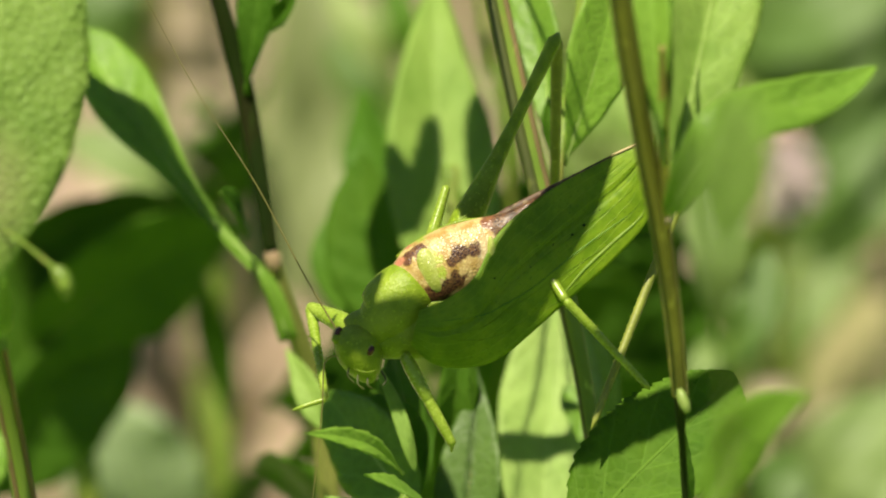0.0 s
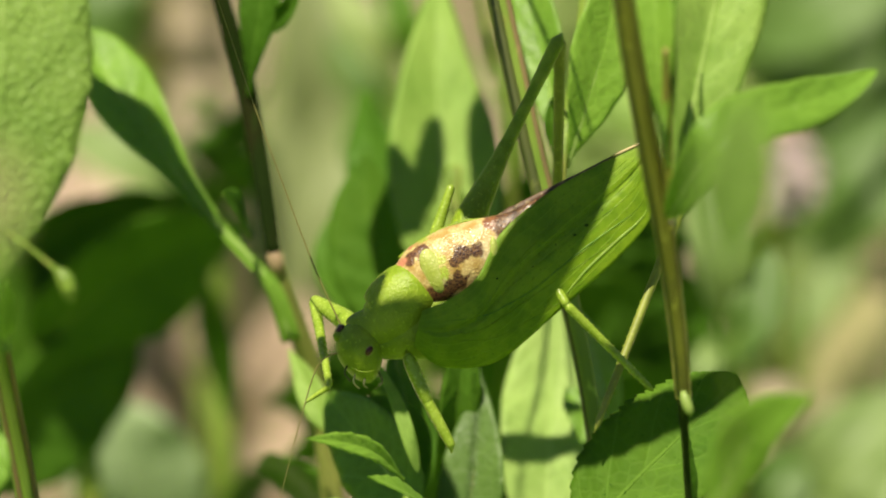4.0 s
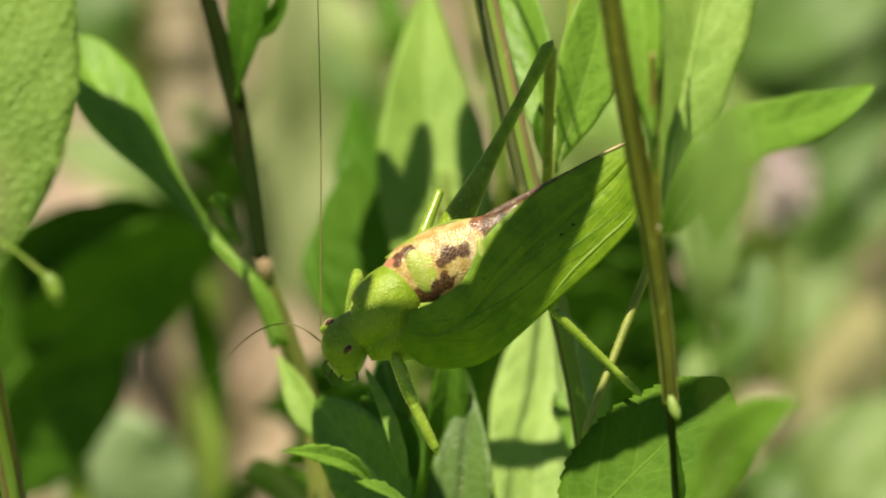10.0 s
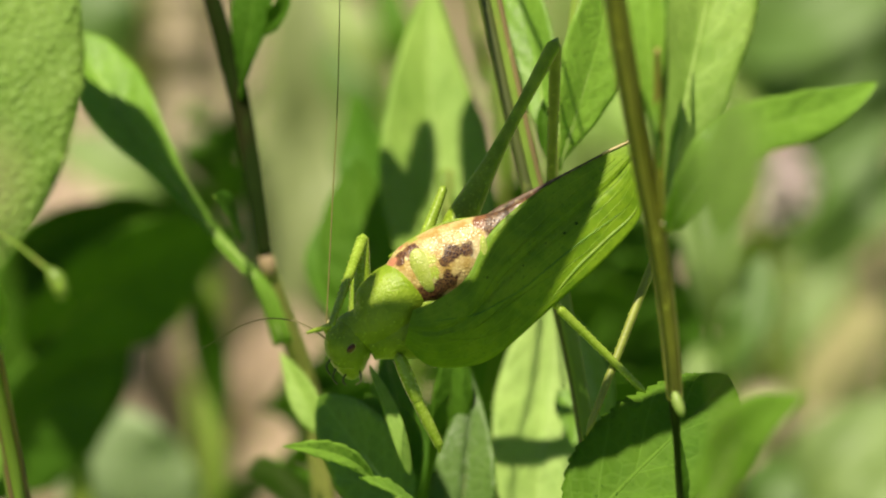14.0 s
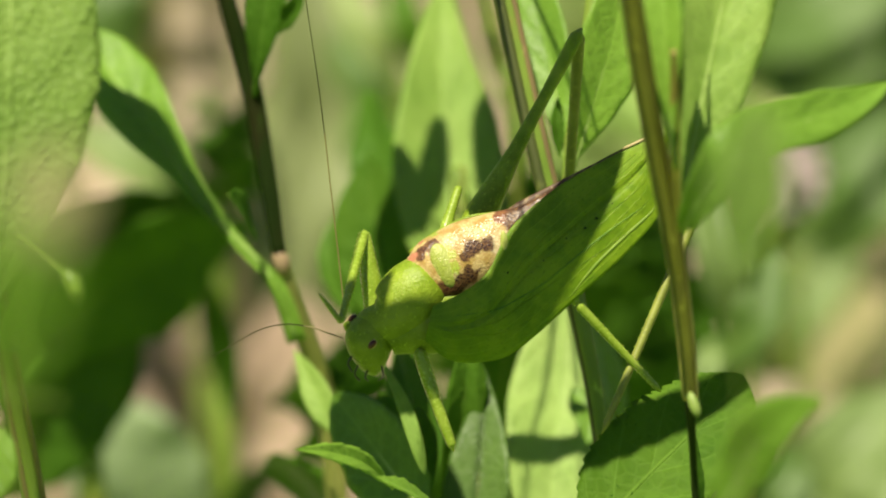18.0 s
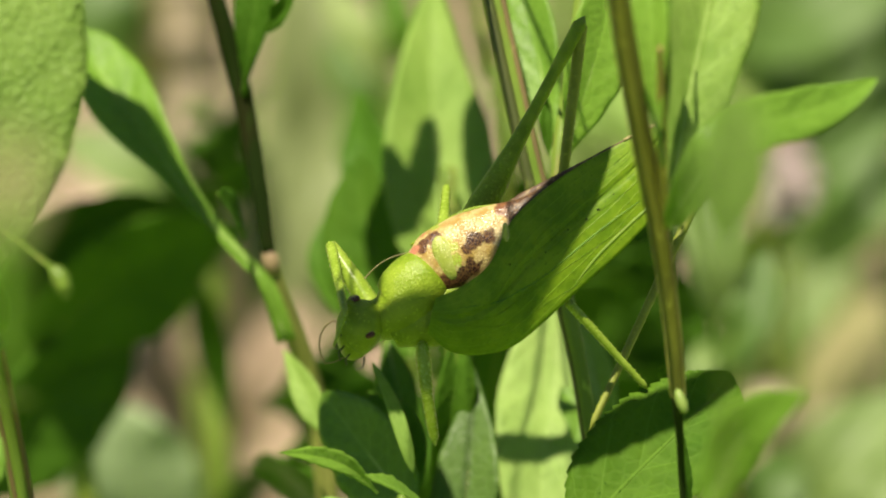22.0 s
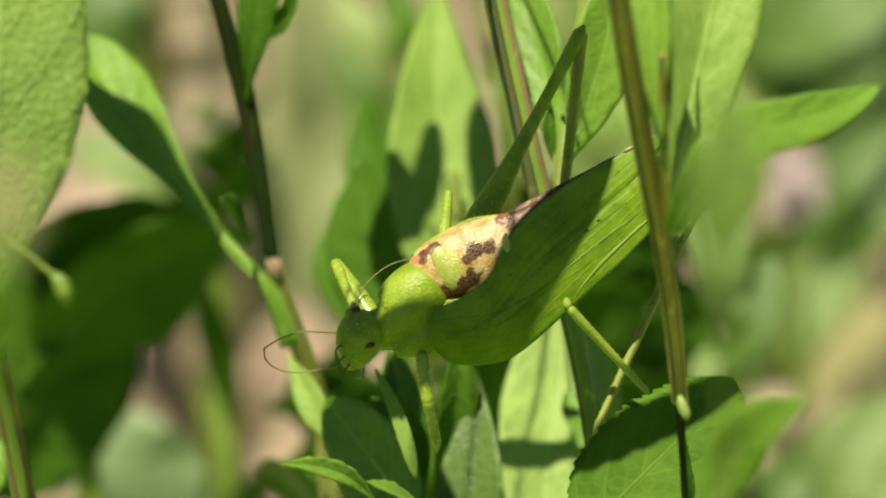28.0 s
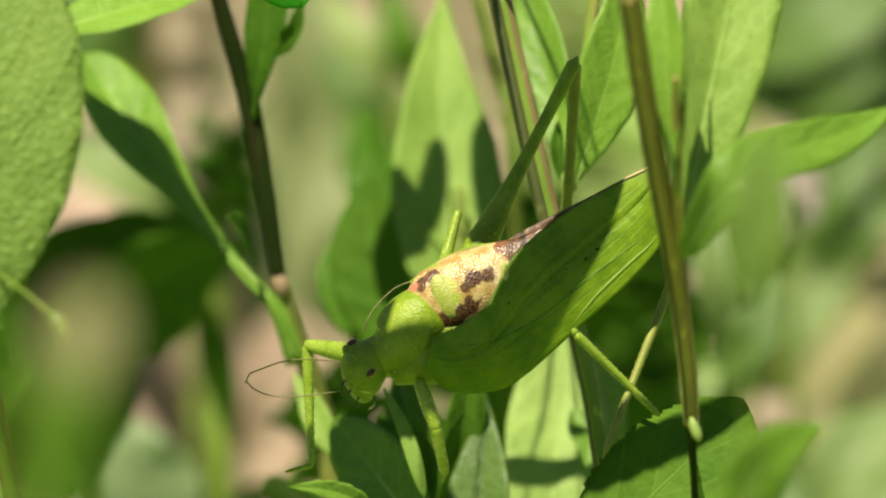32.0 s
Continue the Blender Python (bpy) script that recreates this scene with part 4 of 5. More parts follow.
# darker green that paints the shade in the wing's crease
CREASE = skin_material("wing_crease", (0.08, 0.21, 0.007), (0.14, 0.29, 0.012), rough=0.5, scale=1500, glow=0.2)
RIDGE = skin_material("wing_ridge", (0.17, 0.315, 0.02), (0.26, 0.40, 0.04), rough=0.45, scale=1500, glow=0.3)


def saddle_material(spots):
    """The yellow back between the wings with its brown marks; spots: place and radius of each mark in the part's own space."""
    m = Nodes("katydid_saddle")
    ob = m.coords("Object")
    grain, fine = m.noise(ob, 700.0, 4.0), m.noise(ob, 2600.0, 3.0)
    net = m.add("TexVoronoi", Vector=ob, Scale=2400.0)
    net.feature = "DISTANCE_TO_EDGE"
    colour = m.mix(m.ramp(grain, 0.35, 0.65), (0.38, 0.255, 0.06), (0.57, 0.45, 0.19))
    for place, radius, tone in spots:
        gap = m.tree.nodes.new("ShaderNodeVectorMath")
        gap.operation = "DISTANCE"
        m.link(ob, gap.inputs[0])
        gap.inputs[1].default_value = place
        d = m.math("ADD", gap.outputs["Value"], m.math("MULTIPLY_ADD", grain, 0.0022, -0.0011))
        colour = m.mix(m.ramp(d, radius * 1.2, radius * 0.85), colour, tone)
    colour = m.mix(m.math("MULTIPLY", m.ramp(net.outputs["Distance"], 0.14, 0.03), 0.5), colour, (0.30, 0.16, 0.05))
    m.link(colour, m.bsdf.inputs["Base Color"])
    m.bsdf.inputs["Roughness"].default_value = 0.34
    m.bsdf.inputs["Specular IOR Level"].default_value = 0.5
    m.bump(m.math("ADD", net.outputs["Distance"], m.math("MULTIPLY", fine, 0.3)), 0.8, 0.00012)
    return m.mat


ROOT = at(860, 500, 0)
katydid = thing("katydid", ROOT, "bright green leaf-winged bush katydid with brown-marked yellow back, perched head down", "katydid")


def loft(stations, squash=1.0, cols=22, steps=28):
    """A rounded body along stations (x, y, w, half-height, half-depth), heights and depths on the thicket's grid."""
    pts = [at(x, y, w) for x, y, w, h, d in stations]
    size = [Vector((h, d, 0)) for x, y, w, h, d in stations]
    verts, faces = [], []
    for i in range(steps + 1):
        s = i / steps
        p, q = curve(pts, s), curve(size, s)
        tan = (curve(pts, min(1, s + 0.01)) - curve(pts, max(0, s - 0.01))).normalized()
        dors = AHEAD.cross(tan).normalized()
        for j in range(cols):
            a = math.tau * j / cols
            verts.append(p + dors * (math.cos(a) * q.x * UNIT) + AHEAD * (math.sin(a) * q.y * UNIT))
    for i in range(steps):
        for j in range(cols):
            k = (j + 1) % cols
            faces.append((i * cols + j, i * cols + k, (i + 1) * cols + k, (i + 1) * cols + j))
    faces.append(tuple(range(cols))[::-1])
    faces.append(tuple(range(steps * cols, (steps + 1) * cols)))
    return verts, faces, None


def wing_at(a, b, out, s, c):
    """A place on a fore wing: s along it, c from its upper to its lower edge, bulging outwards by out (mm)."""
    bulge = math.sin(math.pi * (c * 0.96 + 0.02)) * (1 - 0.75 * s) * (0.35 + 0.65 * min(1, s * 3.0)) * out
    bulge -= 0.4 * math.exp(-((c - 0.5 + 0.1 * s) / 0.035) ** 2) * min(1, s * 6) * abs(out) / 2.5
    bulge += 0.05 * math.sin(c * 17 - s * 5) * math.sin(math.pi * c) * abs(out) / 4
    return curve(a, s).lerp(curve(b, s), c) - AHEAD * (bulge * MM)


def wing(top, low, out, thick=0.18, steps=44, m=28):
    """A fore wing: a leaf-like sheet between its upper and lower edge."""
    a = [at(*p) for p in top]
    b = [at(*p) for p in low]
    verts, faces, uvs = [], [], []
    for layer in (0, 1):
        for i in range(steps + 1):
            for j in range(m + 1):
                s, c = i / steps, j / m
                rim = 0.0 if layer == 0 else thick * (1 if out > 0 else -1) * (0.1 if j in (0, m) else 1)
                verts.append(wing_at(a, b, out, s, c) + AHEAD * (rim * MM))
                uvs.append((s * 2.2, (c - 0.42) * 2))
    off = (steps + 1) * (m + 1)
    for i in range(steps):
        for j in range(m):
            e, f, g, h = i * (m + 1) + j, i * (m + 1) + j + 1, (i + 1) * (m + 1) + j + 1, (i + 1) * (m + 1) + j
            faces.append((e, f, g, h))
            faces.append((off + h, off + g, off + f, off + e))
        for j in (0, m):
            e, h = i * (m + 1) + j, (i + 1) * (m + 1) + j
            faces.append((e, h, off + h, off + e))
    return verts, faces, uvs


def build_body():
    part("abdomen", loft(((740, 570, 0, 34, 30), (800, 564, 0, 58, 34), (880, 520, 0, 60, 32), (960, 450, 0, 36, 26), (1010, 410, 0, 10, 10))), SHELL, katydid)
    part("thorax", loft(((662, 610, 0, 30, 34), (700, 592, 0, 48, 42), (745, 574, 0, 62, 40), (800, 550, 0, 60, 34))), SHELL, katydid)
    # the saddle-shaped shield behind the head
    part("pronotum", loft(((620, 592, 0, 22, 24), (630, 586, 0, 32, 34), (650, 583, 0, 42, 44), (672, 573, 0, 53, 52), (694, 551, 0, 63, 55), (716, 525, 0, 62, 54), (734, 504, 0, 53, 48), (741, 497, 0, 40, 38)), steps=40, cols=28), SHELL, katydid, "smooth yellow-green shield with fine pits")
    o = ROOT
    marks = [(at(x, y, w) - o, r * UNIT, tone) for x, y, w, r, tone in (
        (868, 440, -3.2, 26, (0.66, 0.56, 0.34)), (836, 438, -3.6, 19, (0.045, 0.02, 0.018)), (816, 446, -3.8, 20, (0.035, 0.015, 0.013)), (800, 462, -3.9, 11, (0.045, 0.02, 0.012)), (824, 488, -3.5, 13, (0.04, 0.013, 0.01)), (808, 500, -3.6, 18, (0.03, 0.01, 0.008)), (788, 514, -3.5, 21, (0.028, 0.008, 0.007)), (768, 528, -3.3, 22, (0.06, 0.014, 0.01)), (752, 541, -3.2, 16, (0.22, 0.055, 0.025)), (738, 444, -2.2, 17, (0.05, 0.016, 0.012)), (716, 455, -2.0, 14, (0.06, 0.02, 0.012)),
        (702, 464, -1.4, 13, (0.50, 0.20, 0.12)), (722, 446, -0.6, 9, (0.45, 0.18, 0.10)), (745, 425, -0.6, 9, (0.3, 0.4, 0.05)), (868, 388, -1, 22, (0.16, 0.06, 0.03)), (776, 484, -3.9, 15, (0.34, 0.46, 0.05)), (768, 462, -3.8, 16, (0.42, 0.50, 0.09)), (764, 446, -3.2, 12, (0.40, 0.48, 0.07)), (778, 500, -3.8, 10, (0.5, 0.52, 0.2)), (904, 396, -1.2, 34, (0.05, 0.025, 0.018)), (930, 378, -0.8, 36, (0.05, 0.025, 0.018)), (956, 358, -0.4, 34, (0.06, 0.03, 0.02)))]
    part("wing_base", loft(((704, 506, 0, 36, 30), (735, 496, 0, 60, 42), (770, 484, 0, 67, 48), (805, 466, 0, 68, 48), (838, 448, 0, 62, 43), (872, 424, 0, 48, 33), (910, 394, 0, 26, 20), (950, 362, 0, 14, 12)), steps=40, cols=30), saddle_material(marks), katydid, "yellow back with dark brown marks")
    top = ((742, 550, -4.0), (792, 528, -4.3), (840, 488, -3.9), (880, 412, -2.4), (960, 342, -0.6), (1050, 290, -0.2), (1155, 238, 0))
    low = ((728, 612, -3.0), (770, 646, -2.8), (830, 650, -2.4), (890, 630, -2.0), (985, 548, -1.6), (1092, 450, -0.8), (1150, 372, -0.2), (1157, 262, 0))
    near = part("fore_wing", wing(top, low, 1.9), GREEN, katydid, "leaf-like green fore wing")
    a, b = [at(*p) for p in top], [at(*p) for p in low]
    for s0, c0, s1, c1, k in ((0.06, 0.5, 0.97, 0.36, 0.10), (0.14, 0.46, 0.9, 0.16, 0.07), (0.3, 0.45, 0.93, 0.6, 0.08), (0.2, 0.54, 0.84, 0.93, 0.07), (0.1, 0.56, 0.6, 0.96, 0.06), (0.45, 0.42, 0.95, 0.46, 0.06), (0.38, 0.62, 0.9, 0.8, 0.06), (0.5, 0.34, 0.94, 0.24, 0.05)):
        part("wing_vein", tube([wing_at(a, b, 1.9, s0 + (s1 - s0) * i / 9, c0 + (c1 - c0) * (i / 9) ** 1.3) - AHEAD * 0.00002 for i in range(10)], (k * 0.6, k * 0.5, k * 0.3), 6, 36), GREEN, near)
    for name, mat, label, k, path in (("wing_crease", CREASE, "crease of the wing, shade put into its green", 0.13, ((0.06, 0.38), (0.2, 0.34), (0.44, 0.56), (0.54, 0.66), (0.66, 0.68), (0.78, 0.74), (0.88, 0.82))),
                                      ("wing_ridge", RIDGE, "pale raised ridge of the wing", 0.24, ((0.56, 0.97), (0.6, 0.91), (0.66, 0.86), (0.74, 0.86), (0.82, 0.89), (0.87, 0.9)))):
        spots = [Vector((a_, b_, 0)) for a_, b_ in path]
        part(name, tube([wing_at(a, b, 1.9, q.x, q.y) + AHEAD * (k * 0.6 * MM) for q in (curve(spots, i / 14) for i in range(15))], (k * 0.4, k, k, k * 0.5), 8, 40), mat, near, label)
    part("fore_wing", wing(((770, 470, 4.0), (846, 440, 3.6), (886, 394, 1.6), (960, 338, 0.4), (1050, 286, 0.1), (1157, 234, 0)),
                           ((728, 600, 3.0), (782, 632, 2.6), (870, 620, 2.2), (975, 540, 1.6), (1084, 440, 0.8), (1146, 364, 0.3), (1160, 258, 0)), -2.6), GREEN, katydid)
    part("wing_crest", tube([at(850, 392, -0.2), at(872, 396, 0.2), at(904, 378, 0.4), at(950, 346, 0.2), at(1040, 296, -0.1), at(1090, 268, -0.1)], (0.3, 1.0, 1.1, 0.5, 0.22, 0.1), 12, 36, flat=0.5), CREST, katydid, "dark brown mottled upper wing edge")
    part("wing_tip", tube([at(1078, 273, -0.2), at(1124, 252, -0.1), at(1154, 238, 0)], (0.16, 0.2, 0.06), 6, 12), EYE_RIM, katydid, "pale wing tip edge")
    grid = [(u, v, wing_at(a, b, 1.9, u, v)) for u in (k / 90 for k in range(91)) for v in (k / 45 for k in range(46))]
    for x, y, r in ((1032, 394, 0.22), (1013, 411, 0.2), (980, 432, 0.12), (1058, 372, 0.1), (872, 492, 0.15), (935, 470, 0.1)):
        # each speck sits on the wing where it bulges
        spot = min((g[2] for g in grid), key=lambda q: ((q - at(x, y)) - AHEAD * (q - at(x, y)).dot(AHEAD)).length)
        part("speck", ball(spot, way(1, 0.3, 0) * r * MM, way(-0.3, 1, 0) * r * 0.8 * MM, way(0, 0, 1) * 0.06 * MM, 6, 8), STEM_DARK, katydid)
    part("wing_fold", ball(at(870, 452, -2.7), way(-0.12, 1, 0.05) * 0.0024, way(1, 0.12, -0.4) * 0.0006, way(0.3, 0, 1) * 0.0005, 10, 12), LOBE, katydid, "bright green wing fold")
    part("wing_lobe", ball(at(762, 480, -2.5), way(-0.42, 1, 0) * 0.0029, way(1, 0.42, 0) * 0.0015, way(0, 0, 1) * 0.0009, 12, 14), LOBE, katydid, "glassy yellow-green raised lobe")
    part("far_wing_rim", tube([at(700, 456, 1.2), at(740, 427, 1.2), at(800, 396, 0.9), at(852, 386, 0.2)], (0.15, 0.28, 0.28, 0.15), 8, 20), SHELL, katydid, "green rim of the far wing")


def build_head():
    """The head, its face down and forward; the head turns on the neck."""
    hub = at(668, 596, 0)

    def head_form(x, y, z):
        return x, y * (1 - 0.22 * x - 0.12 * x * x), z * (1 - 0.16 * x)
    head = part("head", ball(at(629, 617, 0), way(0.1, -1, 0) * 0.0038, way(-1, -0.1, 0) * 0.0028, way(0, 0, 1) * 0.0030, 18, 24, head_form), SHELL, katydid, "smooth green head")
    ORIGIN[head.name] = ROOT
    part("brow", ball(at(596, 584, 0), way(-0.7, 0.5, 0) * 0.0009, way(0.5, 0.7, 0) * 0.0007, way(0, 0, 1) * 0.0007, 8, 10), SHELL, head)
    for x, y, w, k in ((633, 617, -2.85, 0.75), (600, 571, 0.4, 0.85)):
        part("eye_rim", ball(at(x, y, w + 0.1), way(0.55, 0.6, 0.1) * 0.00098 * k, way(-0.6, 0.5, 0) * 0.00066 * k, way(0, 0, 1) * 0.0005, 8, 12), EYE_RIM, head)
        part("eye", ball(at(x, y, w - 0.12), way(0.55, 0.6, 0.1) * 0.00086 * k, way(-0.6, 0.5, 0) * 0.00052 * k, way(0, 0, 1) * 0.0006, 10, 14), EYE, head, "dark red-brown eye")
    part("upper_lip", ball(at(632, 655, -0.4), way(-0.1, -1, 0) * 0.0010, way(1, 0, 0) * 0.0012, way(0, 0, 1) * 0.0013, 8, 12), SHELL, head)
    # feelers and palps take the dark olive, their shade in its colour
    for x0, y0, x1, y1, x2, y2, w in ((648, 656, 650, 674, 640, 682, -1.8), (624, 660, 618, 674, 624, 682, -1.2)):
        part("mouth_feeler", tube([at(x0, y0, w), at(x1, y1, w - 0.4), at(x2, y2, w - 0.4)], (0.15, 0.12, 0.09), 6, 10), SHADED_OLIVE, head)
    part("face_seam", tube([at(600, 640, -1.6), at(618, 652, -2.6), at(640, 652, -2.9)], (0.04, 0.06, 0.04), 6, 10), SHELL, head)
    for x0, y0, x1, y1, x2, y2, w in ((598, 634, 589, 648, 596, 664, -0.8), (606, 652, 600, 668, 608, 680, -1.4)):
        part("palp", tube([at(x0, y0, w), at(x1, y1, w - 0.3), at(x2, y2, w - 0.5)], (0.14, 0.11, 0.13), 6, 12), SHADED_OLIVE, head)
    return head


build_body()
HEAD = build_head()


# ---- limbs: rigid pieces, each built along its own z axis from the joint ----
THORN = mesh_from("thorn", [Vector(v) * 0.0003 for v in ((0, 0, 0.45), (0, 0, -0.45), (0, 0.4, 0), (0, -0.4, 0), (1, 0, 0.5))], [(0, 2, 4), (2, 1, 4), (1, 3, 4), (3, 0, 4), (0, 3, 1, 2)])


def limb(name, length, radii, material, label="", flat=1.0, thorns=0, bow=0.0):
    lap = radii[-1] * MM * 0.7
    pts = [Vector((0, bow * length * math.sin(math.pi * i / 6), (length + 2 * lap) * i / 6 - lap)) for i in range(7)]
    verts, faces, uvs = tube(pts, radii, 10, 26, flat=flat, face=Vector((0, 1, 0)), cap=min(0.3, radii[-1] * MM / length))
    ob = new(name, mesh_from(name, verts, faces))
    ob.data.materials.append(material)
    ob.parent = katydid
    ORIGIN[ob.name] = Vector((0, 0, 0))
    tagged(ob, label)
    for k in range(thorns):
        f = (k + 0.5) / thorns * 0.85 + 0.12
        for turn in (0, 180):
            r = radii[min(len(radii) - 2, int(f * (len(radii) - 1)))] * MM * 0.8
            th = new("thorn", THORN)
            th.data.materials or THORN.materials.append(material)
            th.parent = ob
            th.matrix_basis = pose(0, 0, f * length, 0, 0, turn) @ pose(r, 0, 0)
    return ob


def glide(rows, t):
    """The row's values at t, in straight lines from row to row."""
    if t <= rows[0][0]:
        return rows[0][1:]
    for p, q in zip(rows, rows[1:]):
        if t <= q[0]:
            f = (t - p[0]) / (q[0] - p[0])
            return tuple(a + (b - a) * f for a, b in zip(p[1:], q[1:]))
    return rows[-1][1:]


# the body's shift on the thicket's grid, and its turn in degrees
BODY = ((0, 4, 7, -0.6), (3.5, 4, 6, -0.6), (5.5, 0, -1, 0), (6, 0, 0, 0), (9, 2, -5, 0), (13, 2, 0, 0), (14.5, 0, 0, 0), (17, 4, 0, 0), (18, 10, -8, 0), (18.4, 30, -15, 0.3), (19, 37, -17, 0.5),
        (22, 35, -18, 0.5), (24, 31, -14, 0.3), (25.5, 32, -14, 0.3), (28, 31, -10, 0.3), (29, 24, -6, 0), (30, 16, 1, 0), (31, 9, 1, 0), (32, 10, 3, 0))
# the head's turn about the neck: roll in the plane of view, turn towards the watcher, and its stretch forward on the grid
NOD = ((0, -16, 20, 0, 0), (3.5, -14, 18, 0, 0), (5.0, -4, 6, 0, 0), (5.5, 0, 0, 0, 0), (13, 0, 0, 0, 0), (18, -3, 0, 0, 0), (19, 26, 24, -20, 6), (20, 18, 22, -18, 6), (22, 24, 25, -22, 6), (28, 24, 25, -22, 6), (30, 14, 20, -16, 5), (32, 8, 10, -8, 2))
TIMES = sorted(set([i * 0.5 for i in range(65)] + [18.2, 18.4, 18.6, 18.8, 19.2, 19.8, 20.2, 28.8, 29.2, 30.2]))
FAR_FORE = ((0, 551, 551, 581, 711, 515, 734), (3.0, 549, 551, 579, 711, 513, 734), (3.5, 545, 551, 575, 711, 510, 734), (4.5, 560, 520, 590, 660, 560, 700), (5.5, 615, 470, 640, 565, 650, 640), (6, 612, 482, 648, 580, 652, 640), (9, 645, 485, 640, 585, 650, 640), (11, 655, 470, 640, 585, 640, 640),
            (13, 660, 436, 625, 575, 590, 620), (14, 655, 417, 600, 575, 555, 590), (16.5, 632, 425, 600, 560, 552, 600), (17, 621, 427, 598, 555, 552, 600), (18, 629, 407, 590, 570, 550, 520), (18.4, 655, 380, 620, 540, 590, 520), (18.8, 715, 385, 630, 535, 600, 490), (19, 738, 400, 640, 530, 605, 470),
            (19.2, 680, 390, 620, 550, 580, 560), (19.5, 630, 392, 592, 570, 560, 600), (20, 611, 418, 575, 600, 550, 660), (20.5, 615, 412, 590, 600, 565, 650), (21, 603, 415, 600, 560, 570, 620), (22, 592, 438, 620, 560, 590, 640), (23, 578, 453, 615, 560, 600, 640), (24, 583, 456, 620, 560, 605, 640),
            (25, 594, 456, 630, 560, 610, 640), (28, 595, 459, 640, 560, 610, 640), (28.5, 590, 445, 620, 580, 600, 650), (29, 582, 440, 565, 690, 545, 722), (29.5, 587, 511, 600, 640, 605, 680), (30, 583, 506, 600, 640, 605, 680), (30.5, 530, 560, 522, 732, 478, 760), (31, 528, 565, 535, 785, 490, 790), (32, 528, 570, 537, 790, 490, 793))
NEAR_FORE = ((0, 762, 716, 806, 796, 802, 806), (3.5, 756, 716, 800, 796, 798, 806), (5.5, 752, 712, 791, 788, 792, 800), (17, 752, 712, 790, 790, 790, 802), (18, 756, 710, 786, 790, 788, 800), (19, 764, 708, 776, 782, 778, 792), (28, 760, 706, 776, 782, 776, 794), (30, 752, 710, 772, 788, 772, 800), (32, 756, 716, 772, 796, 768, 812))
MID = ((0, 1002, 536, 1152, 694), (5.5, 998, 544, 1153, 694), (17.5, 1000, 544, 1154, 694), (18.5, 1012, 532, 1154, 692), (22, 1010, 538, 1152, 692), (28, 1008, 538, 1152, 692), (32, 1002, 548, 1152, 694))
HIND = ((0, 1268, 214, 1048, 762), (13, 1266, 220, 1048, 766), (17.5, 1270, 218, 1050, 766), (18.5, 1316, 208, 1050, 764), (28, 1306, 216, 1050, 764), (30, 1285, 212, 1050, 764), (32, 1272, 216, 1050, 764))
FAR_HIND = ((0, 990, 68, 985, 430), (6, 990, 66, 985, 430), (13, 998, 72, 986, 430), (17.5, 996, 68, 986, 430), (18.5, 1030, 44, 990, 430), (19, 1042, 36, 990, 430), (24, 1036, 42, 990, 430), (28, 1034, 44, 990, 430), (29, 1032, 44, 990, 430), (30, 1026, 50, 990, 430), (30.5, 1010, 56, 988, 430), (32, 1006, 64, 986, 430))
FAR_MID = ((0, 793, 338), (6, 798, 332), (18, 798, 334), (19, 798, 336), (32, 796, 334))
# how two weeds and two leaves sway, on the thicket's grid
SWAY = {"low": ((0, 17, -22), (3.5, 17, -22), (5.5, 0, 0), (6, 0, 0), (13, -12, -6), (18, -18, 0), (19, -23, 7), (24, -26, 14), (32, -32, 22)),
        "side": ((0, -4, -13), (3.5, -10, -14), (5.5, -5, -3), (6, 0, 0), (8, 4, 0), (10, 8, 8), (13, 7, 11), (16.5, 0, 8), (32, 0, 8)), "broad": ((0, 0, 0), (22.5, 0, 0), (23.5, -12, 0), (24.5, 0, 0), (31.2, 0, 0), (32, -30, 25)), "near": ((0, -40, 0), (16.5, -40, 0), (17.5, 0, 0), (18, 25, -10), (18.5, 0, 0), (23, 5, 0), (24, 45, 10), (25, 0, 0), (29, 0, 10), (30, 30, 30), (31, 10, 5), (32, 45, 105))}
# the feelers' curves on the thicket's grid
UPPER = ((0, 605, 600, 540, 490, 455, 330, 353, 170, 262, 6, 180, -140), (2, 605, 600, 545, 490, 465, 330, 365, 170, 275, 6, 195, -140), (3.5, 605, 585, 550, 470, 490, 330, 425, 170, 370, 20, 310, -140), (5.5, 597, 575, 565, 490, 530, 340, 480, 150, 440, 0, 400, -140), (6, 590, 562, 556, 475, 524, 310, 472, 110, 440, -20, 410, -140), (7, 590, 565, 570, 500, 545, 320, 514, 140, 490, 0, 465, -140),
         (8, 588, 570, 578, 500, 567, 320, 553, 130, 545, 0, 535, -140), (9, 586, 572, 586, 480, 587, 310, 585, 190, 580, 0, 575, -140), (11, 588, 575, 588, 480, 588, 310, 587, 140, 584, 0, 580, -140), (13, 588, 560, 590, 480, 592, 340, 594, 200, 586, 0, 575, -140), (14, 590, 575, 594, 500, 602, 340, 610, 180, 614, 0, 616, -140), (17, 592, 565, 592, 500, 594, 340, 600, 170, 605, 0, 608, -140),
         (18, 596, 560, 590, 500, 572, 340, 552, 170, 530, 20, 505, -140), (18.5, 606, 555, 560, 450, 510, 330, 460, 180, 430, 60, 400, -80), (19, 610, 565, 560, 532, 500, 462, 470, 390, 430, 300, 400, 220))
LOOP = ((19.5, 590), (21.5, 585), (22, 584), (22.5, 580), (23, 564), (24, 544), (24.5, 538), (25, 528), (25.5, 510), (27.5, 483), (28, 480), (28.5, 470), (29, 463), (29.5, 458), (30, 453), (30.5, 435), (31, 428), (32, 431))
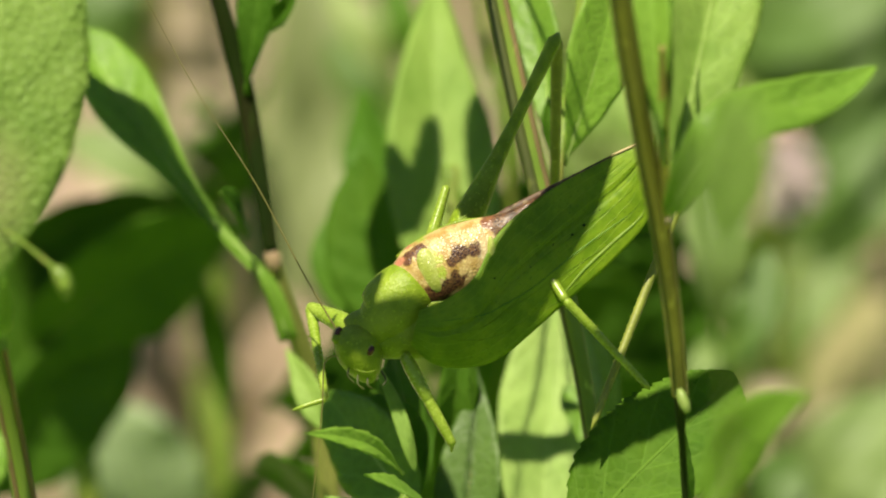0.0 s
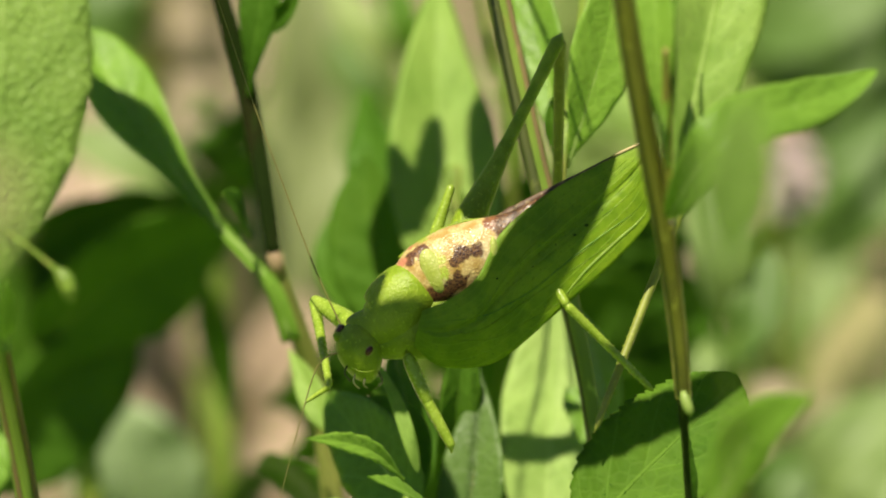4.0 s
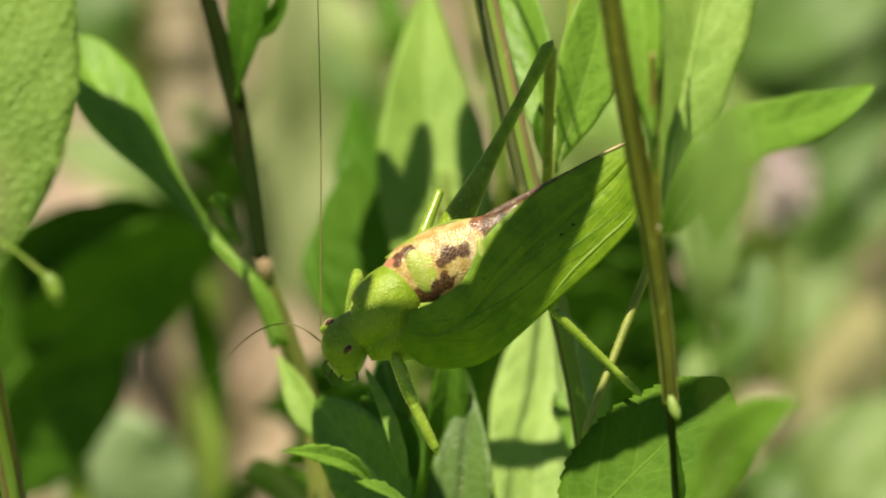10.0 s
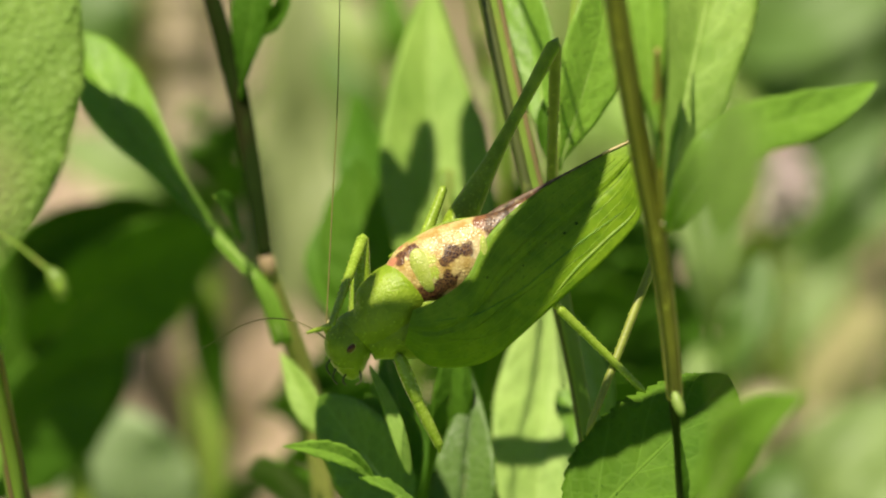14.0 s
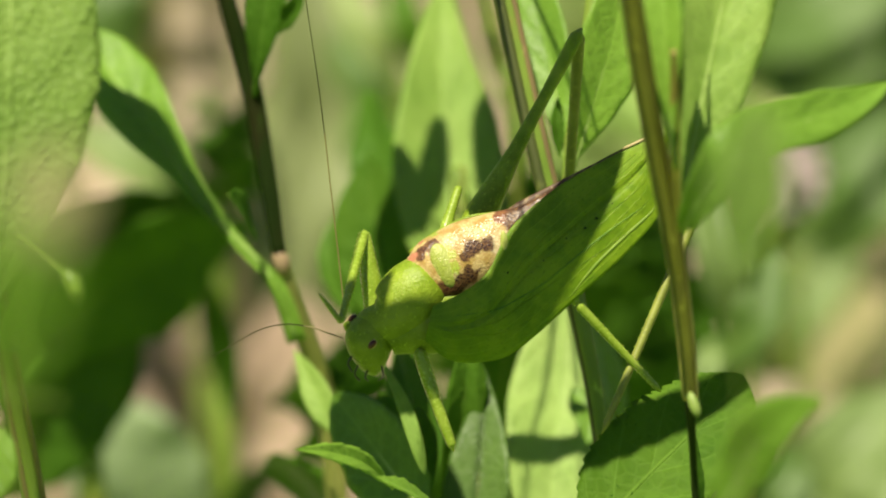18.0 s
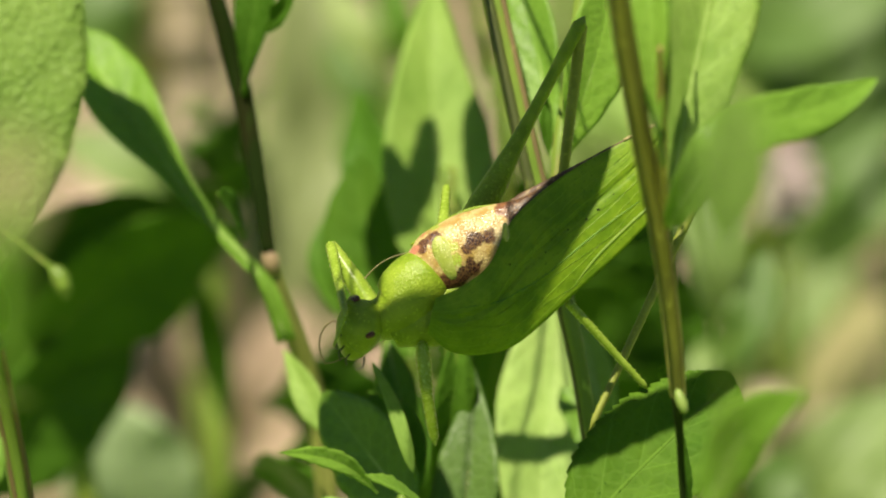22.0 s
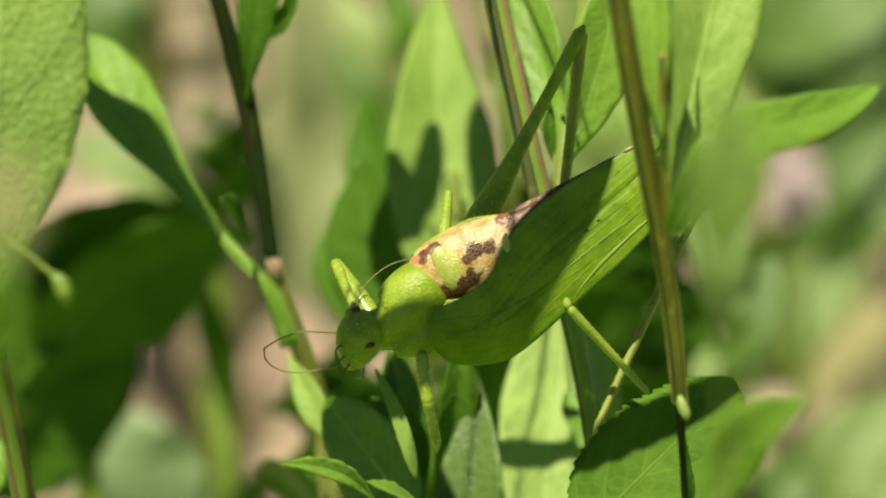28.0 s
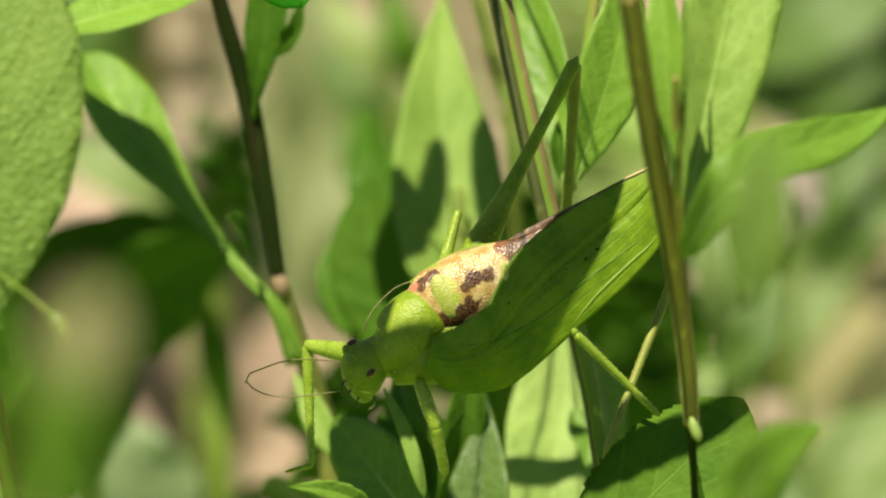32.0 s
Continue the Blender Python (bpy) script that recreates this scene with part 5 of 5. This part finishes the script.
LOWER = ((0, 600, 636, 582, 640, 576, 662, 574, 720, 568, 790, 560, 860), (3.5, 598, 632, 578, 640, 566, 670, 552, 730, 536, 800, 520, 870), (5.5, 590, 618, 550, 626, 515, 655, 488, 705, 462, 765, 440, 830), (6, 590, 616, 548, 622, 512, 660, 485, 710, 462, 765, 440, 830), (7, 588, 612, 548, 606, 515, 640, 490, 690, 468, 745, 446, 800),
         (9, 586, 598, 556, 576, 518, 568, 475, 585, 440, 620, 410, 660), (11, 588, 600, 560, 578, 528, 566, 485, 570, 445, 590, 410, 620), (13, 588, 600, 562, 580, 530, 566, 485, 562, 440, 575, 400, 600), (14.5, 590, 600, 565, 582, 535, 570, 490, 565, 445, 575, 400, 600), (18, 592, 600, 565, 590, 535, 580, 490, 575, 445, 585, 400, 610),
         (19, 615, 560, 625, 530, 645, 500, 680, 470, 730, 450, 790, 440), (22, 628, 545, 640, 515, 660, 490, 690, 465, 740, 450, 800, 440), (28, 630, 535, 645, 505, 668, 480, 700, 460, 750, 450, 800, 440), (32, 628, 545, 640, 515, 660, 490, 690, 465, 740, 450, 800, 440))


def body_pose(t):
    x, y, turn = glide(BODY, t)
    return Matrix.Translation(ROOT + RIGHT * x * UNIT - UP * y * UNIT) @ Matrix.Rotation(radians(turn), 4, -AHEAD)


def reach(start, x, y, length, sign):
    """The end of a limb of that length from start towards a place on the grid: what the grid leaves over goes into depth."""
    flat = at(x, y, (start - HEART).dot(AHEAD) / MM) - start
    flat -= AHEAD * flat.dot(AHEAD)
    if flat.length >= length:
        return start + flat.normalized() * length
    return start + flat + AHEAD * (sign * math.sqrt(length * length - flat.length_squared))


def bone(a, b):
    z = (b - a).normalized()
    x = z.cross(AHEAD).normalized()
    return Matrix.LocRotScale(a, Matrix((x, z.cross(x), z)).transposed().to_quaternion(), None)


def chain(points, count, step):
    """Joints a step apart along a curve through the points; past its end they run on straight."""
    fine = [curve(points, i / 200) for i in range(201)]
    out, need, last = [fine[0]], step, fine[0]
    for p in fine[1:]:
        while (p - last).length >= need and len(out) <= count:
            last = last + (p - last).normalized() * need
            out.append(last)
            need = step
        need -= (p - last).length
        last = p
        if len(out) > count:
            break
    way_on = (fine[-1] - fine[-8]).normalized()
    while len(out) <= count:
        out.append(out[-1] + way_on * step)
    return out


def feeler_points(which, t):
    if which == "upper" and t > 19.0:
        lx = glide(LOOP, max(t, 19.5))[0]
        bx, by, _ = glide(BODY, t)
        hx, hy = 574 + bx, 594 + by
        lx -= 12
        wide, mx, my = hx - lx, 604 + bx * 0.4, 646 + by * 0.5
        mid, low = (hy + my) / 2 + 4, my + 12
        pts = ((hx, hy, 0.6), (lx + wide * 0.5, hy - 2, -0.4), (lx + wide * 0.14, hy + 16, -0.8), (lx, mid, -1.0), (lx + wide * 0.12, low - 10, -1.0), (lx + wide * 0.45, low + 1, -0.9), (mx, my, -0.6), (640, 640, 5), (700, 600, 7), (790, 560, 7), (900, 500, 7))
        return [at(*p) for p in pts]
    r = glide(UPPER if which == "upper" else LOWER, t)
    dz = 1.0 if which == "upper" else (-1.6 if t < 18.5 else 4.0)
    return [at(r[i], r[i + 1], dz + i * (0.1 if which == "upper" else 0.2)) for i in range(0, 12, 2)]


def motions():
    walk(katydid, [(t, body_pose(t)) for t in TIMES])
    inv = {t: body_pose(t).inverted() for t in TIMES}
    neck = at(672, 596, 0) - ROOT
    rows = []
    for t in TIMES:
        roll, nod, fx, fy = glide(NOD, t)
        turn = Matrix.Rotation(radians(roll), 4, AHEAD) @ Matrix.Rotation(radians(nod), 4, UP)
        rows.append((t, Matrix.Translation(neck + RIGHT * fx * UNIT - UP * fy * UNIT) @ turn @ Matrix.Translation(-neck)))
    walk(HEAD, rows)
    L = UNIT

    def leg(names, hip, table, lengths, radii, signs, label="", thorns=(0, 0, 0), mats=(None, None, None)):
        made = [limb(n, ln * L, r, mats[i] or LEG, label if i == 0 else "", thorns=th) for i, (n, ln, r, th) in enumerate(zip(names, lengths, radii, thorns))]
        tracks = [[] for _ in made]
        for t in TIMES:
            p = body_pose(t) @ (at(*hip) - ROOT)
            r = glide(table, t)
            for i, ln in enumerate(lengths):
                q = reach(p, r[2 * i], r[2 * i + 1], ln * L, signs[i])
                tracks[i].append((t, inv[t] @ bone(p, p + (q - p).normalized() * ln * L)))
                p = q
        for ob, rr in zip(made, tracks):
            walk(ob, rr)

    leg(("fore_thigh", "fore_shin", "fore_foot"), (646, 592, 3.4), FAR_FORE, (172, 215, 62), ((1.0, 1.35, 1.3, 1.0, 0.7), (0.72, 0.62, 0.5, 0.42), (0.36, 0.32, 0.28, 0.1)), (1, -1, -1), thorns=(0, 12, 0))
    leg(("fore_thigh", "fore_shin", "fore_foot"), (718, 632, -2.2), NEAR_FORE, (86, 89, 20), ((0.7, 0.9, 0.85, 0.68), (0.66, 0.7, 0.66, 0.55), (0.3, 0.26, 0.12)), (-1, 1, 1))
    leg(("mid_thigh", "mid_shin"), (935, 430, 1.2), MID, (134, 219), ((0.7, 0.8, 0.6, 0.55), (0.6, 0.52, 0.44, 0.36)), (-1, 1), thorns=(0, 14))
    leg(("mid_thigh",), (756, 440, 4.6), FAR_MID, (118,), ((0.7, 0.75, 0.6, 0.5),), (1,))
    leg(("hind_thigh", "hind_shin"), (880, 586, 0.2), HIND, (560, 620), ((1.5, 2.1, 1.3, 0.8, 0.75, 0.8), (0.55, 0.6, 0.55, 0.5, 0.42)), (1, -1), thorns=(0, 30), mats=(None, SHIN))
    leg(("hind_thigh", "hind_shin"), (800, 440, 5.5), FAR_HIND, (444, 400), ((1.6, 2.0, 1.5, 1.0, 0.78, 0.72, 0.85, 0.9), (0.75, 0.66, 0.62, 0.5)), (1, 1), thorns=(0, 26), mats=(SHELL, SHIN))
    for name, table in SWAY.items():
        weed = SWAYING[name]
        home = Vector(weed.location)
        walk(weed, [(t, Matrix.Translation(home + RIGHT * x * UNIT - UP * y * UNIT)) for t, x, y in ((t, *glide(table, t)) for t in TIMES)])
    for which, count, step, thick in (("upper", 44, 18, 0.10), ("lower", 18, 16, 0.10)):
        bits = [limb("antenna_segment", step * L * 1.03, (thick * (1 - 0.6 * i / count), thick * (1 - 0.6 * (i + 1) / count)), FEELER) for i in range(count)]
        tracks = [[] for _ in bits]
        for t in TIMES:
            joints = chain(feeler_points(which, t), count, step * L)
            for i in range(count):
                tracks[i].append((t, inv[t] @ bone(joints[i], joints[i + 1])))
        for ob, rr in zip(bits, tracks):
            walk(ob, rr)


motions()
